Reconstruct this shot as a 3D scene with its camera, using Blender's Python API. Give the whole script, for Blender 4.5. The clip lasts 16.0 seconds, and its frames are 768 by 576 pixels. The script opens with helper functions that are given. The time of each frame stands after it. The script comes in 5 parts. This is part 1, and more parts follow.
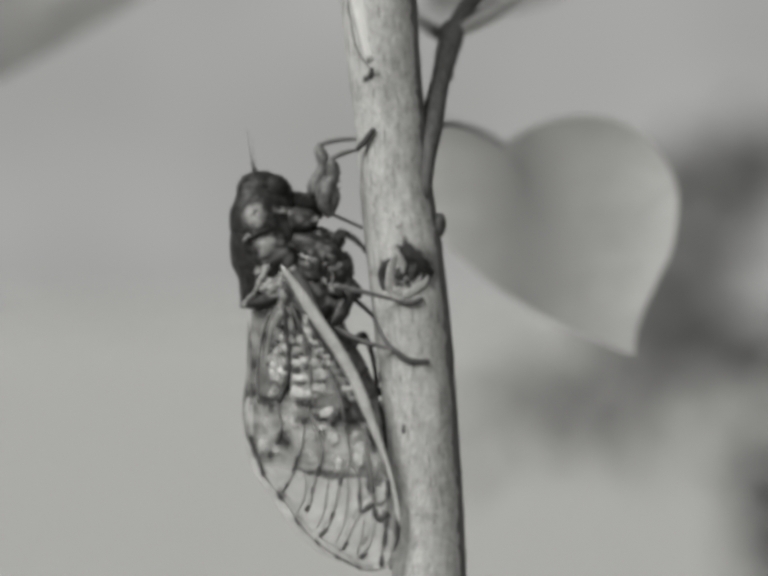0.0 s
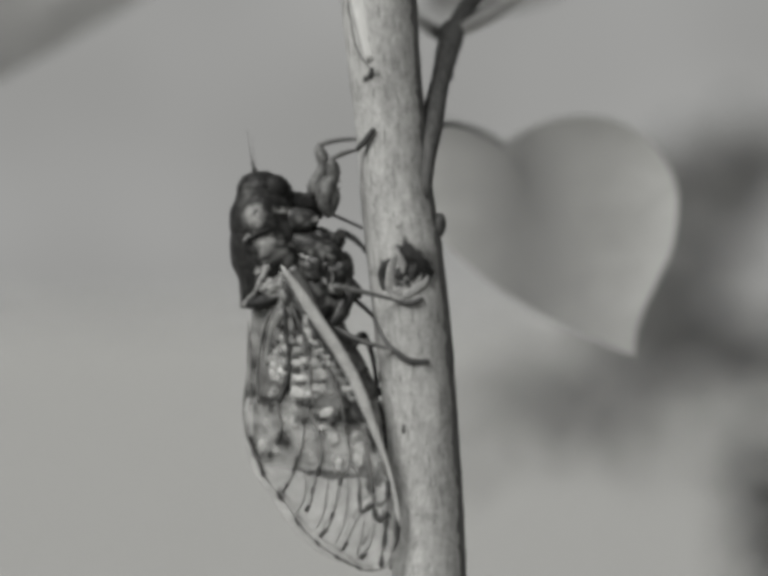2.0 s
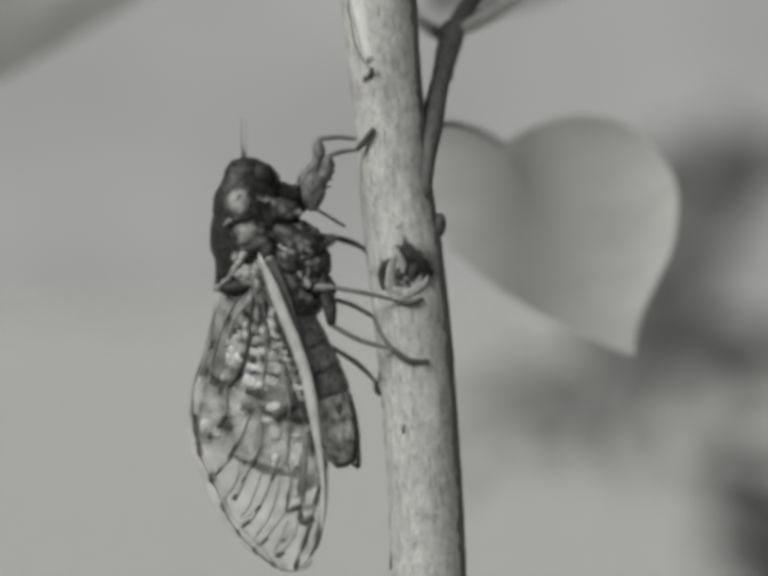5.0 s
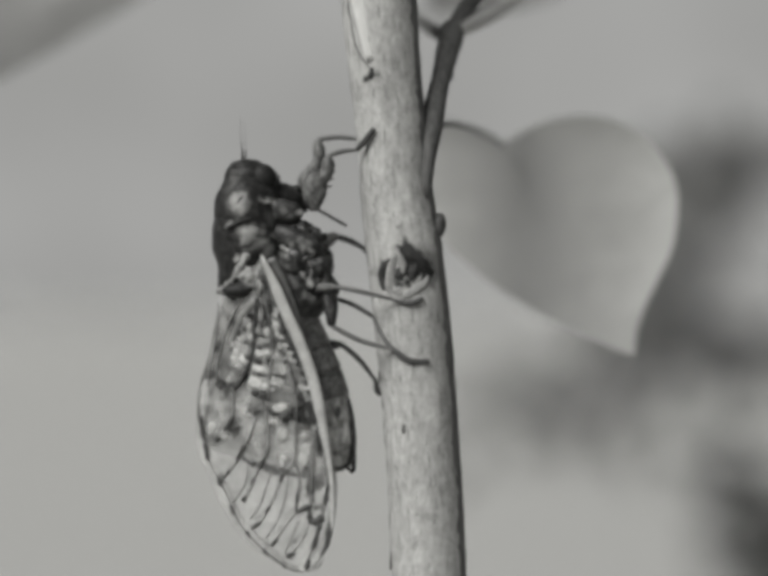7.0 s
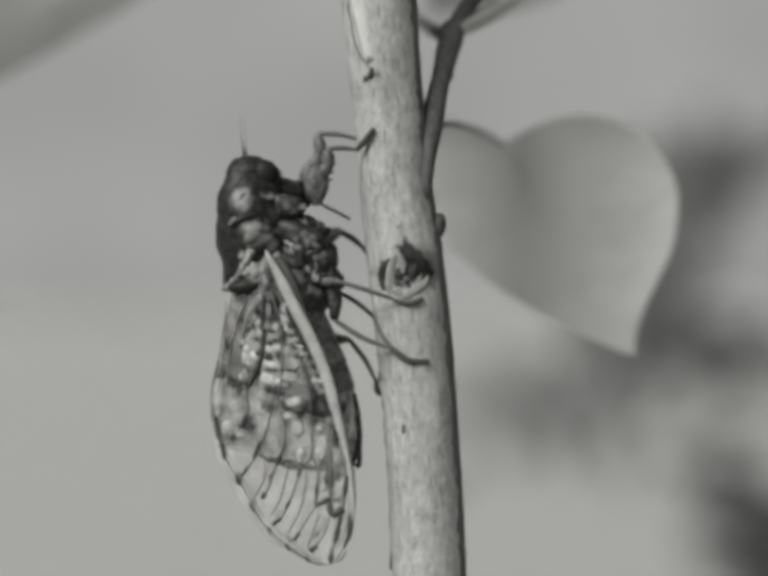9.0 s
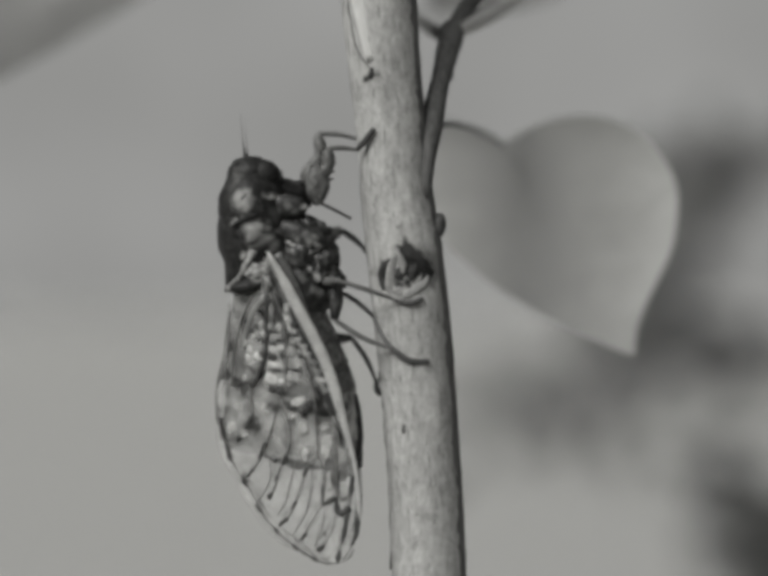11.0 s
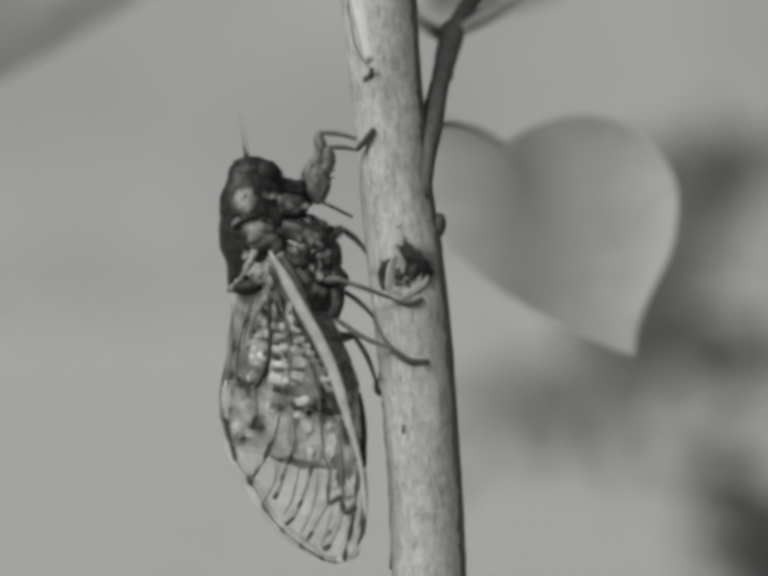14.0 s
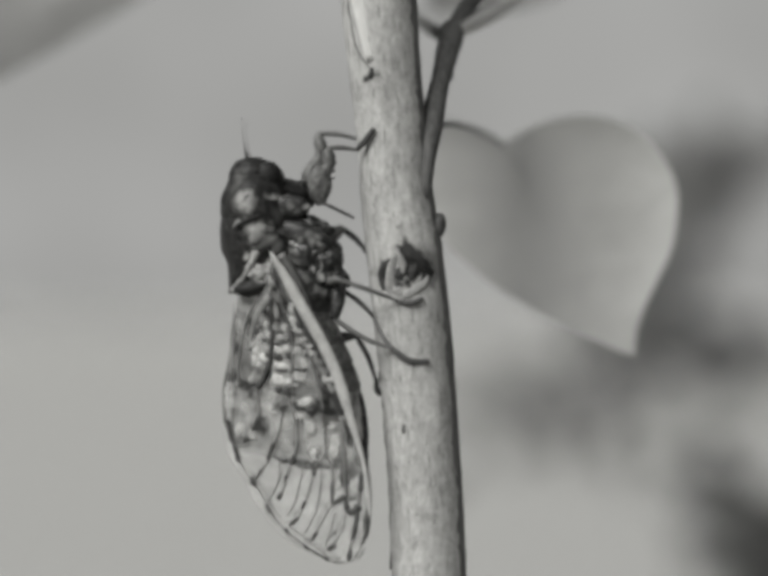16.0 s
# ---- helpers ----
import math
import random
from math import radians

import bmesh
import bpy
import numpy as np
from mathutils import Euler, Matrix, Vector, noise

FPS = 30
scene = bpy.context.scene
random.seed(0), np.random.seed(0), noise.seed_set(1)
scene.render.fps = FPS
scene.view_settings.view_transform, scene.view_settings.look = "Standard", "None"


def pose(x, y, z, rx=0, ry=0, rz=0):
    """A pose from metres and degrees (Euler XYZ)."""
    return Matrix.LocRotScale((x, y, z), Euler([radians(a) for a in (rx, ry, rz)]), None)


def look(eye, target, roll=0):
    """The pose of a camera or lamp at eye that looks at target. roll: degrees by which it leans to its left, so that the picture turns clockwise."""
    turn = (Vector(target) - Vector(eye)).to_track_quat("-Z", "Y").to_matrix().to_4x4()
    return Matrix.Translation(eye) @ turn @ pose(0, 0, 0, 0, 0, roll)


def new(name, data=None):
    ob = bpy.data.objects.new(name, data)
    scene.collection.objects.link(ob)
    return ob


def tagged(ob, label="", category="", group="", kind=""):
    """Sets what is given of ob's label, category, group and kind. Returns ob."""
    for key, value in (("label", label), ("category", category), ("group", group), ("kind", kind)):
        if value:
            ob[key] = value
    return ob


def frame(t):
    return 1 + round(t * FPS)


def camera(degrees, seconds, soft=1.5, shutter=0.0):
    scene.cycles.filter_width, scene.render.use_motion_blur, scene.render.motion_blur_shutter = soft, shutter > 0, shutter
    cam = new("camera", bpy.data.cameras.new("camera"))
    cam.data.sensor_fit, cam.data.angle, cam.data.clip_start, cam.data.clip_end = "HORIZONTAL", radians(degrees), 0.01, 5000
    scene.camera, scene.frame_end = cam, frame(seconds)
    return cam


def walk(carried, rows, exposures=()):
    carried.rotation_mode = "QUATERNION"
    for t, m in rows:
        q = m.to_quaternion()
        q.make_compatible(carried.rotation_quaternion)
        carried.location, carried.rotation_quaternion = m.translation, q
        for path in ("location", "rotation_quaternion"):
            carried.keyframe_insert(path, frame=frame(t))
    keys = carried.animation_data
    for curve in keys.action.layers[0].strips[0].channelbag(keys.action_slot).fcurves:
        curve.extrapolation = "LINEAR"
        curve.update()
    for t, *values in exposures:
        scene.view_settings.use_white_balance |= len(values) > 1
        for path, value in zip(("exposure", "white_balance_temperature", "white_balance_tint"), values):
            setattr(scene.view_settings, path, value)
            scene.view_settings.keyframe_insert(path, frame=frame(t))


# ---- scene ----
# A cicada clings to an upright shrub stem; a still camera looks at it from a hand's width away.
# Lengths in the helpers below are millimetres: x right, y away from the camera, z up, from the point in focus.
MM = 0.001
FOCUS, EYE = 0.1367, 0.60
cam = camera(32.0, 16.0, soft=4.7)
cam.data.dof.use_dof = True
cam.data.dof.focus_distance = FOCUS - 0.002
cam.data.dof.aperture_fstop = 6.3
FLICKER = ((0, 0.86), (0.5, 0.77), (1, 0.77), (1.5, 0.53), (2, 0.68), (2.5, 0.72), (3, 0.83), (3.5, 0.96), (4, 0.92), (6.5, 0.63), (7, 0.81), (7.5, 0.83), (8, 1.00), (8.5, 0.94), (9, 0.79), (11.5, 0.58), (12, 0.72), (12.5, 0.72), (13, 0.77), (13.5, 0.77), (14, 0.72), (14.5, 0.77), (15, 0.81), (15.5, 0.86), (16, 0.86))
walk(cam, [(0.0, pose(0, 0, EYE, 90)), (16.0, pose(0, 0, EYE, 90))], FLICKER)

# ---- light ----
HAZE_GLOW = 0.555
SUN_AZ, SUN_EL = 224.0, 44.0
world = bpy.data.worlds.new("world")
scene.world = world
world.use_nodes = True
wn, wl = world.node_tree.nodes, world.node_tree.links
sky = wn.new("ShaderNodeTexSky")
sky.sky_type, sky.sun_disc = "NISHITA", False
sky.sun_elevation, sky.sun_rotation = radians(SUN_EL), radians(SUN_AZ)
grey = wn.new("ShaderNodeRGBToBW")
wl.new(sky.outputs[0], grey.inputs[0])
wl.new(grey.outputs[0], wn["Background"].inputs[0])
wn["Background"].inputs[1].default_value = 0.040
sun = new("sun", bpy.data.lights.new("sun", "SUN"))
sun.data.energy, sun.data.angle, sun.data.color = 2.8, radians(30), (1.0, 0.995, 0.97)
sun.matrix_world = look((0, 0, 0), (-math.sin(radians(SUN_AZ)) * math.cos(radians(SUN_EL)), -math.cos(radians(SUN_AZ)) * math.cos(radians(SUN_EL)), -math.sin(radians(SUN_EL))))


# ---- materials (black and white film: neutral greys) ----
def material(name, dark, light, size=1.0, rough=0.6, bump=0.3, stretch=(1, 1, 1), fine=4.0, spec=0.4, coat=0.0, marks=(), pale=0.4, broad=0.0, spread=0.18, warp=0.0026, hard=0.1, fleck=0.0):
    """Grey surface from dark to light with mottling of about `size` mm, finer grain and relief.
    marks: soft pale markings of the shell, dark scar and painted shade of the bark, (place, radius, strength) in mm."""
    m = bpy.data.materials.new(name)
    m.use_nodes = True
    n, l = m.node_tree.nodes, m.node_tree.links
    b = n["Principled BSDF"]
    co, mp = n.new("ShaderNodeTexCoord"), n.new("ShaderNodeMapping")
    mp.inputs["Scale"].default_value = stretch
    l.new(co.outputs["Object"], mp.inputs["Vector"])
    big, small = n.new("ShaderNodeTexNoise"), n.new("ShaderNodeTexNoise")
    big.inputs["Scale"].default_value, big.inputs["Detail"].default_value = 1000.0 / size, 3
    small.inputs["Scale"].default_value, small.inputs["Detail"].default_value = 1000.0 / size * fine, 4
    for t in (big, small):
        l.new(mp.outputs[0], t.inputs["Vector"])
    mix = n.new("ShaderNodeMix")
    mix.inputs[0].default_value = 0.45
    l.new(big.outputs[0], mix.inputs[2])
    l.new(small.outputs[0], mix.inputs[3])
    ramp = n.new("ShaderNodeValToRGB")
    ramp.color_ramp.elements[0].position, ramp.color_ramp.elements[1].position = 0.5 - spread, 0.5 + spread
    ramp.color_ramp.elements[0].color = (dark, dark, dark * 0.97, 1)
    ramp.color_ramp.elements[1].color = (light, light, light * 0.97, 1)
    l.new(mix.outputs[0], ramp.inputs[0])
    colour = ramp.outputs[0]
    if broad:
        patch, shade, tone = n.new("ShaderNodeTexNoise"), n.new("ShaderNodeMapRange"), n.new("ShaderNodeMix")
        patch.inputs["Scale"].default_value, patch.inputs["Detail"].default_value = 1000.0 / broad, 2
        l.new(mp.outputs[0], patch.inputs["Vector"])
        l.new(patch.outputs[0], shade.inputs[0])
        for i, v in ((1, 0.35), (2, 0.65), (3, 0.88), (4, 1.10)):
            shade.inputs[i].default_value = v
        tone.data_type, tone.blend_type = "RGBA", "MULTIPLY"
        tone.inputs["Factor"].default_value = 1.0
        l.new(colour, tone.inputs["A"])
        l.new(shade.outputs[0], tone.inputs["B"])
        colour = tone.outputs["Result"]
    if marks:
        shift, push, squash = n.new("ShaderNodeVectorMath"), n.new("ShaderNodeVectorMath"), n.new("ShaderNodeVectorMath")
        shift.operation, push.operation, squash.operation = "SCALE", "ADD", "MULTIPLY"
        shift.inputs["Scale"].default_value = warp
        squash.inputs[1].default_value = (1, 0.4, 1)
        rim = n.new("ShaderNodeTexNoise")
        rim.inputs["Scale"].default_value, rim.inputs["Detail"].default_value = 650, 4
        l.new(co.outputs["Object"], rim.inputs["Vector"])
        l.new(rim.outputs["Color"], shift.inputs[0])
        l.new(co.outputs["Object"], push.inputs[0])
        l.new(shift.outputs[0], push.inputs[1])
        l.new(push.outputs[0], squash.inputs[0])
        total = None
        for place, radius, strength in marks:
            far, fade = n.new("ShaderNodeVectorMath"), n.new("ShaderNodeMapRange")
            far.operation, fade.interpolation_type = "DISTANCE", "SMOOTHSTEP"
            l.new(squash.outputs[0], far.inputs[0])
            far.inputs[1].default_value = Vector((place[0] * 0.001 + warp / 2, 0.4 * (place[1] * 0.001 + warp / 2), place[2] * 0.001 + warp / 2))
            l.new(far.outputs["Value"], fade.inputs[0])
            for i, v in ((1, radius * 0.001 * hard), (2, radius * 0.001 * (1.6 - hard)), (3, strength), (4, 0.0)):
                fade.inputs[i].default_value = v
            if total is None:
                total = fade.outputs[0]
            else:
                more = n.new("ShaderNodeMath")
                more.operation, more.use_clamp = "ADD", True
                l.new(total, more.inputs[0])
                l.new(fade.outputs[0], more.inputs[1])
                total = more.outputs[0]
        spot = n.new("ShaderNodeMix")
        spot.data_type = "RGBA"
        spot.inputs["B"].default_value = (pale, pale, pale * 0.97, 1)
        l.new(total, spot.inputs["Factor"])
        l.new(colour, spot.inputs["A"])
        colour = spot.outputs["Result"]
    if fleck:
        dust, cut, tint = n.new("ShaderNodeTexNoise"), n.new("ShaderNodeMapRange"), n.new("ShaderNodeMix")
        dust.inputs["Scale"].default_value, dust.inputs["Detail"].default_value = 1900, 2
        l.new(co.outputs["Object"], dust.inputs["Vector"])
        l.new(dust.outputs[0], cut.inputs[0])
        for i, v in ((1, 0.54), (2, 0.68), (3, 0.0), (4, fleck)):
            cut.inputs[i].default_value = v
        tint.data_type = "RGBA"
        tint.inputs["B"].default_value = (pale, pale, pale * 0.97, 1)
        l.new(cut.outputs[0], tint.inputs["Factor"])
        l.new(colour, tint.inputs["A"])
        colour = tint.outputs["Result"]
    l.new(colour, b.inputs["Base Color"])
    b.inputs["Roughness"].default_value = rough
    b.inputs["Specular IOR Level"].default_value = spec
    b.inputs["Coat Weight"].default_value = coat
    b.inputs["Coat Roughness"].default_value = 0.15
    bp = n.new("ShaderNodeBump")
    bp.inputs["Strength"].default_value, bp.inputs["Distance"].default_value = bump, size * 0.0002
    l.new(mix.outputs[0], bp.inputs["Height"])
    l.new(bp.outputs[0], b.inputs["Normal"])
    return m


def film_material(name, tint, gloss, body, sheen=0.6):
    """Clear wing membrane: mostly see-through, with a thin grey body and a wrinkled sheen."""
    m = material(name, body * 0.7, body, size=2.0, rough=0.25 if sheen > 0.3 else 0.6, bump=0.8, fine=3, spec=sheen)
    n, l = m.node_tree.nodes, m.node_tree.links
    clear, mix = n.new("ShaderNodeBsdfTransparent"), n.new("ShaderNodeMixShader")
    clear.inputs[0].default_value = (tint, tint, tint, 1)
    cloud, haze = n.new("ShaderNodeTexNoise"), n.new("ShaderNodeMapRange")
    cloud.inputs["Scale"].default_value, cloud.inputs["Detail"].default_value = 420, 3
    l.new(n["Texture Coordinate"].outputs["Object"], cloud.inputs["Vector"])
    l.new(cloud.outputs[0], haze.inputs[0])
    for i, v in ((1, 0.38), (2, 0.68), (3, gloss * 0.2), (4, min(1.0, gloss * 3.2))):
        haze.inputs[i].default_value = v
    l.new(haze.outputs[0], mix.inputs[0])
    l.new(clear.outputs[0], mix.inputs[1])
    l.new(n["Principled BSDF"].outputs[0], mix.inputs[2])
    l.new(mix.outputs[0], n["Material Output"].inputs[0])
    return m


def leaf_material(name, dark, light, size, glow=0.25):
    m = material(name, dark, light, size=size, rough=0.45, bump=0.25)
    n, l = m.node_tree.nodes, m.node_tree.links
    thin, mix = n.new("ShaderNodeBsdfTranslucent"), n.new("ShaderNodeMixShader")
    thin.inputs[0].default_value = (light, light, light, 1)
    mix.inputs[0].default_value = glow
    l.new(n["Principled BSDF"].outputs[0], mix.inputs[1])
    l.new(thin.outputs[0], mix.inputs[2])
    l.new(mix.outputs[0], n["Material Output"].inputs[0])
    return m


# dark marks of scar and pit; x 4.69 and 4.95 paint side shade
SCAR_SHADE = (((-0.05, -3.40, 1.27), 1.0, 1.0), ((0.05, -3.40, 0.10), 0.6, 0.9), ((0.39, -3.60, 2.43), 0.7, 0.9), ((3.01, -4.10, 2.62), 1.75, 1.0), ((3.89, -3.80, 1.75), 1.3, 1.0), ((2.14, -4.00, 3.98), 1.0, 0.9), ((1.85, -3.80, 5.06), 0.55, 0.7), ((1.65, -3.90, 1.26), 1.1, 1.0), ((2.82, -3.90, 1.26), 0.9, 0.9), ((4.69, -3.00, 0.78), 1.1, 0.6), ((-1.38, -2.20, 1.38), 0.6, 0.4),
        ((-1.32, -3.00, 21.03), 0.7, 0.9), ((1.65, -3.80, 5.93), 0.45, 0.5), ((4.95, -2.60, 2.35), 1.4, 0.35))
BARK = material("pale_bark", 0.195, 0.38, size=0.55, rough=0.85, bump=0.5, stretch=(1, 1, 0.45), fine=3.0, spec=0.15, marks=SCAR_SHADE, hard=0.45, pale=0.014, broad=3.5, spread=0.17)
TWIG = material("dark_bark", 0.03, 0.085, size=1.2, rough=0.8, bump=0.5, stretch=(1, 1, 0.3))
# dark flank bark, its tone also carrying the stem's shade
SHADED_BARK = material("shaded_bark", 0.065, 0.165, size=0.7, rough=0.9, bump=0.7, stretch=(1, 1, 0.35), fine=3.0, spec=0.1)
GREYWOOD = material("grey_wood", 0.30, 0.40, size=1.2, rough=0.8, bump=0.4)
BUD = material("bud_scales", 0.025, 0.07, size=0.8, rough=0.7, bump=0.5)
STALK = material("leaf_stalk", 0.07, 0.13, size=1.5, rough=0.6)
FISSURE = material("bark_fissure", 0.09, 0.16, size=0.8, rough=0.9)
HOLLOW = material("scar_hollow", 0.010, 0.035, size=0.7, rough=0.9)
PEEL = material("peeled_bark", 0.36, 0.48, size=1.5, rough=0.6, bump=0.15, stretch=(1, 1, 0.3))
RIM = material("scar_rim", 0.10, 0.26, size=1.1, rough=0.7, bump=0.5)
COLLAR_MARKS = (
    ((-1.77, -4.20, 1.67), 1.10, 0.46), ((-1.36, -4.20, 1.20), 0.50, 0.45), ((-2.28, -4.20, 2.28), 0.50, 0.25), ((-1.12, -4.20, 2.42), 0.45, 0.22), ((-2.33, -4.20, 1.21), 0.45, 0.20), ((-0.75, -4.20, 1.66), 0.40, 0.20),
    ((-2.63, -4.20, -0.79), 0.30, 0.35), ((-2.12, -4.20, -0.34), 0.30, 0.40), ((-1.55, -4.20, 0.12), 0.30, 0.35), ((-0.49, -4.20, -1.04), 0.85, 0.52), ((-0.03, -4.20, -0.39), 0.45, 0.30), ((-0.94, -4.20, -1.84), 0.45, 0.30),
    ((-0.77, -4.20, -1.15), 0.35, 0.25), ((0.37, -4.20, -1.83), 0.50, 0.20), ((1.09, -4.20, -1.56), 0.45, 0.14), ((1.62, -4.20, -2.65), 0.45, 0.14),
)
BACK_MARKS = (
    ((-2.52, -3.80, 4.39), 0.75, 0.14), ((-2.87, -3.80, 3.36), 0.60, 0.10), ((1.19, -3.80, 2.48), 0.40, 0.85), ((1.93, -3.80, 2.40), 0.40, 0.85), ((0.56, -3.80, 2.60), 0.35, 0.45), ((2.46, -3.80, 0.92), 0.65, 0.14),
    ((1.75, -3.80, 0.36), 0.55, 0.12), ((3.44, -3.80, 0.80), 0.50, 0.14), ((3.02, -3.80, 1.76), 0.45, 0.16), ((-3.74, -3.80, -2.56), 0.30, 0.60), ((-1.22, -3.80, -3.74), 0.50, 0.80), ((0.01, -3.80, -5.30), 0.70, 0.60),
    ((0.79, -3.80, -5.61), 0.50, 0.50), ((-0.18, -3.80, -2.73), 0.40, 0.50),
)
UNDER_MARKS = (
    ((6.01, -3.40, -2.40), 0.50, 1.00), ((5.47, -3.40, -2.22), 0.45, 0.41), ((3.27, -3.40, -1.96), 0.40, 0.38), ((2.82, -3.40, -1.68), 0.35, 0.30), ((2.01, -3.40, -1.03), 0.35, 0.26), ((4.21, -3.40, -1.05), 0.55, 0.17),
    ((5.25, -3.40, -1.45), 0.65, 0.17), ((6.32, -3.40, -5.66), 0.45, 0.85), ((6.06, -3.40, -5.23), 0.40, 0.38), ((7.62, -3.40, -5.22), 0.45, 0.75), ((5.44, -3.40, -6.81), 0.45, 0.30), ((6.42, -3.40, -7.02), 0.50, 0.34),
    ((7.40, -3.40, -7.23), 0.45, 0.30), ((1.66, -3.40, -3.53), 0.40, 0.22), ((2.65, -3.40, -3.98), 0.40, 0.17),
)
FLANK_MARKS = (
    ((3.88, -3.20, -4.42), 0.40, 0.15), ((4.65, -3.20, -5.62), 0.40, 0.17), ((7.23, -3.20, -9.58), 0.50, 0.75), ((7.73, -3.20, -9.91), 0.40, 0.38), ((5.26, -3.20, -3.35), 0.30, 0.19), ((4.16, -3.20, -2.65), 0.30, 0.22),
    ((6.83, -3.20, -3.78), 0.35, 0.11), ((3.37, -3.20, -5.37), 0.45, 0.14), ((4.66, -3.20, -7.28), 0.40, 0.11), ((5.92, -3.20, -8.46), 0.45, 0.14), ((2.13, -3.20, -4.68), 0.35, 0.15),
)
PLATE_MARKS = (
    ((1.52, -4.0, 2.47), 0.30, 0.80), ((2.44, -4.0, 2.58), 0.25, 0.40), ((4.43, -4.2, 1.54), 0.45, 0.70), ((2.75, -4.4, 1.47), 0.50, 0.22), ((3.62, -4.4, 0.9), 0.45, 0.20), ((2.04, -4.2, 0.61), 0.40, 0.18), ((6.07, -4.2, -2.28), 0.35, 0.85), ((5.18, -4.5, -2.2), 0.45, 0.35), ((3.84, -4.5, -1.76), 0.40, 0.35), ((3.26, -4.5, -2.51), 0.40, 0.30), ((4.8, -4.6, -1.37), 0.50, 0.20), ((3.33, -4.5, -1.18), 0.30, 0.25), ((5.76, -4.5, -1.58), 0.40, 0.25),
)
SIDE_MARKS = (
    ((1.03, -4.2, -1.84), 0.55, 0.30), ((1.86, -4.1, -2.65), 0.55, 0.26), ((2.37, -4.0, -3.6), 0.50, 0.24), ((3.07, -3.9, -2.96), 0.50, 0.22), ((0.95, -4.4, -0.52), 0.50, 0.25), ((0.42, -4.4, -2.48), 0.45, 0.20), ((3.23, -3.9, -4.05), 0.45, 0.20),
)
ALL_MARKS = SIDE_MARKS + COLLAR_MARKS + BACK_MARKS + UNDER_MARKS + FLANK_MARKS
SHELL = material("dark_shell", 0.004, 0.022, size=0.8, rough=0.45, bump=0.9, spec=0.16, marks=ALL_MARKS, pale=0.40, warp=0.0020, spread=0.14, fleck=0.05)
VENTER = material("dark_underside", 0.004, 0.036, size=0.7, rough=0.40, bump=1.0, spec=0.3, marks=ALL_MARKS, pale=0.40, warp=0.0019, spread=0.11, fine=2.5, fleck=0.09)
PLATE = material("leg_plate", 0.005, 0.034, size=0.7, rough=0.45, bump=0.6, spec=0.2, marks=PLATE_MARKS, pale=0.42, warp=0.0014, spread=0.14, fine=2.5, fleck=0.03)
PATCH = material("pale_patch", 0.05, 0.36, size=0.7, rough=0.55, bump=0.7, spread=0.13)
BELLY = material("belly", 0.010, 0.17, size=1.1, rough=0.45, bump=0.5)
BELLY_PALE = material("belly_pale", 0.035, 0.55, size=1.2, rough=0.5, bump=0.6, stretch=(1, 1, 0.5), fine=3.0, spread=0.14)
LEG = material("leg_dark", 0.02, 0.06, size=0.6, rough=0.4)
LEG_BLACK = material("leg_black", 0.006, 0.022, size=0.6, rough=0.45, spec=0.2)
LEGPALE = material("leg_pale", 0.006, 0.15, size=1.2, rough=0.5, bump=0.7, fine=2.5, spec=0.25)
LEGMID = material("leg_mid", 0.05, 0.13, size=0.7, rough=0.45)
GREYLEG = material("leg_grey", 0.05, 0.20, size=0.9, rough=0.5, bump=0.6, fine=2.5, spec=0.25)
EYEMAT = material("eye", 0.006, 0.022, size=0.7, rough=0.55, spec=0.12)
VEIN = material("vein", 0.018, 0.06, size=0.8, rough=0.4)
VEIN_FINE = material("fine_vein", 0.05, 0.24, size=1.6, rough=0.4)
COSTA = material("costal_vein", 0.24, 0.38, size=1.2, rough=0.35, bump=0.25)
VEIN_PALE = material("pale_vein", 0.10, 0.26, size=1.0, rough=0.4)
CELL = film_material("wing_cell", 0.95, 0.70, 0.62)
CELL_DIM = film_material("dim_wing_cell", 0.95, 0.30, 0.62)
LANE = film_material("pale_lane", 0.9, 0.32, 0.44)
FILM = film_material("wing_film", 0.97, 0.065, 0.72)
FILM_INNER = film_material("inner_wing_film", 0.32, 0.30, 0.05, 0.15)
FILM_LOBE = film_material("rear_lobe_film", 0.38, 0.60, 0.05, 0.15)
FILM_CLOUD = film_material("clouded_film", 0.90, 0.26, 0.34)
SMOKE_FILM = film_material("smoky_film", 0.62, 0.30, 0.05, 0.15)
FILM_UNDER = film_material("hind_wing_film", 0.96, 0.045, 0.5)
LEAF = leaf_material("leaf_grey", 0.345, 0.385, 16.0)
LEAF_PALE = leaf_material("leaf_pale", 0.165, 0.20, 45.0)
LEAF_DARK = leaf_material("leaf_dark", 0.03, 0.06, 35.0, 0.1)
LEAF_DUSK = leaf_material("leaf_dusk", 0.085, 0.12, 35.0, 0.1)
# backdrop emits its own mottled grey light in place of a lit distance
GLOW_HAZE = bpy.data.materials.new("haze")
GLOW_HAZE.use_nodes = True
hn, hl = GLOW_HAZE.node_tree.nodes, GLOW_HAZE.node_tree.links
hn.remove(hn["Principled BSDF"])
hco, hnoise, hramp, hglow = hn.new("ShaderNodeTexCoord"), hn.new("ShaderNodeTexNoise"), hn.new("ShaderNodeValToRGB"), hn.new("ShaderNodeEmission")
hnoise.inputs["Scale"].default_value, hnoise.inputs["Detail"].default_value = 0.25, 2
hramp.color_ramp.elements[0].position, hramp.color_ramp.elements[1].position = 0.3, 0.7
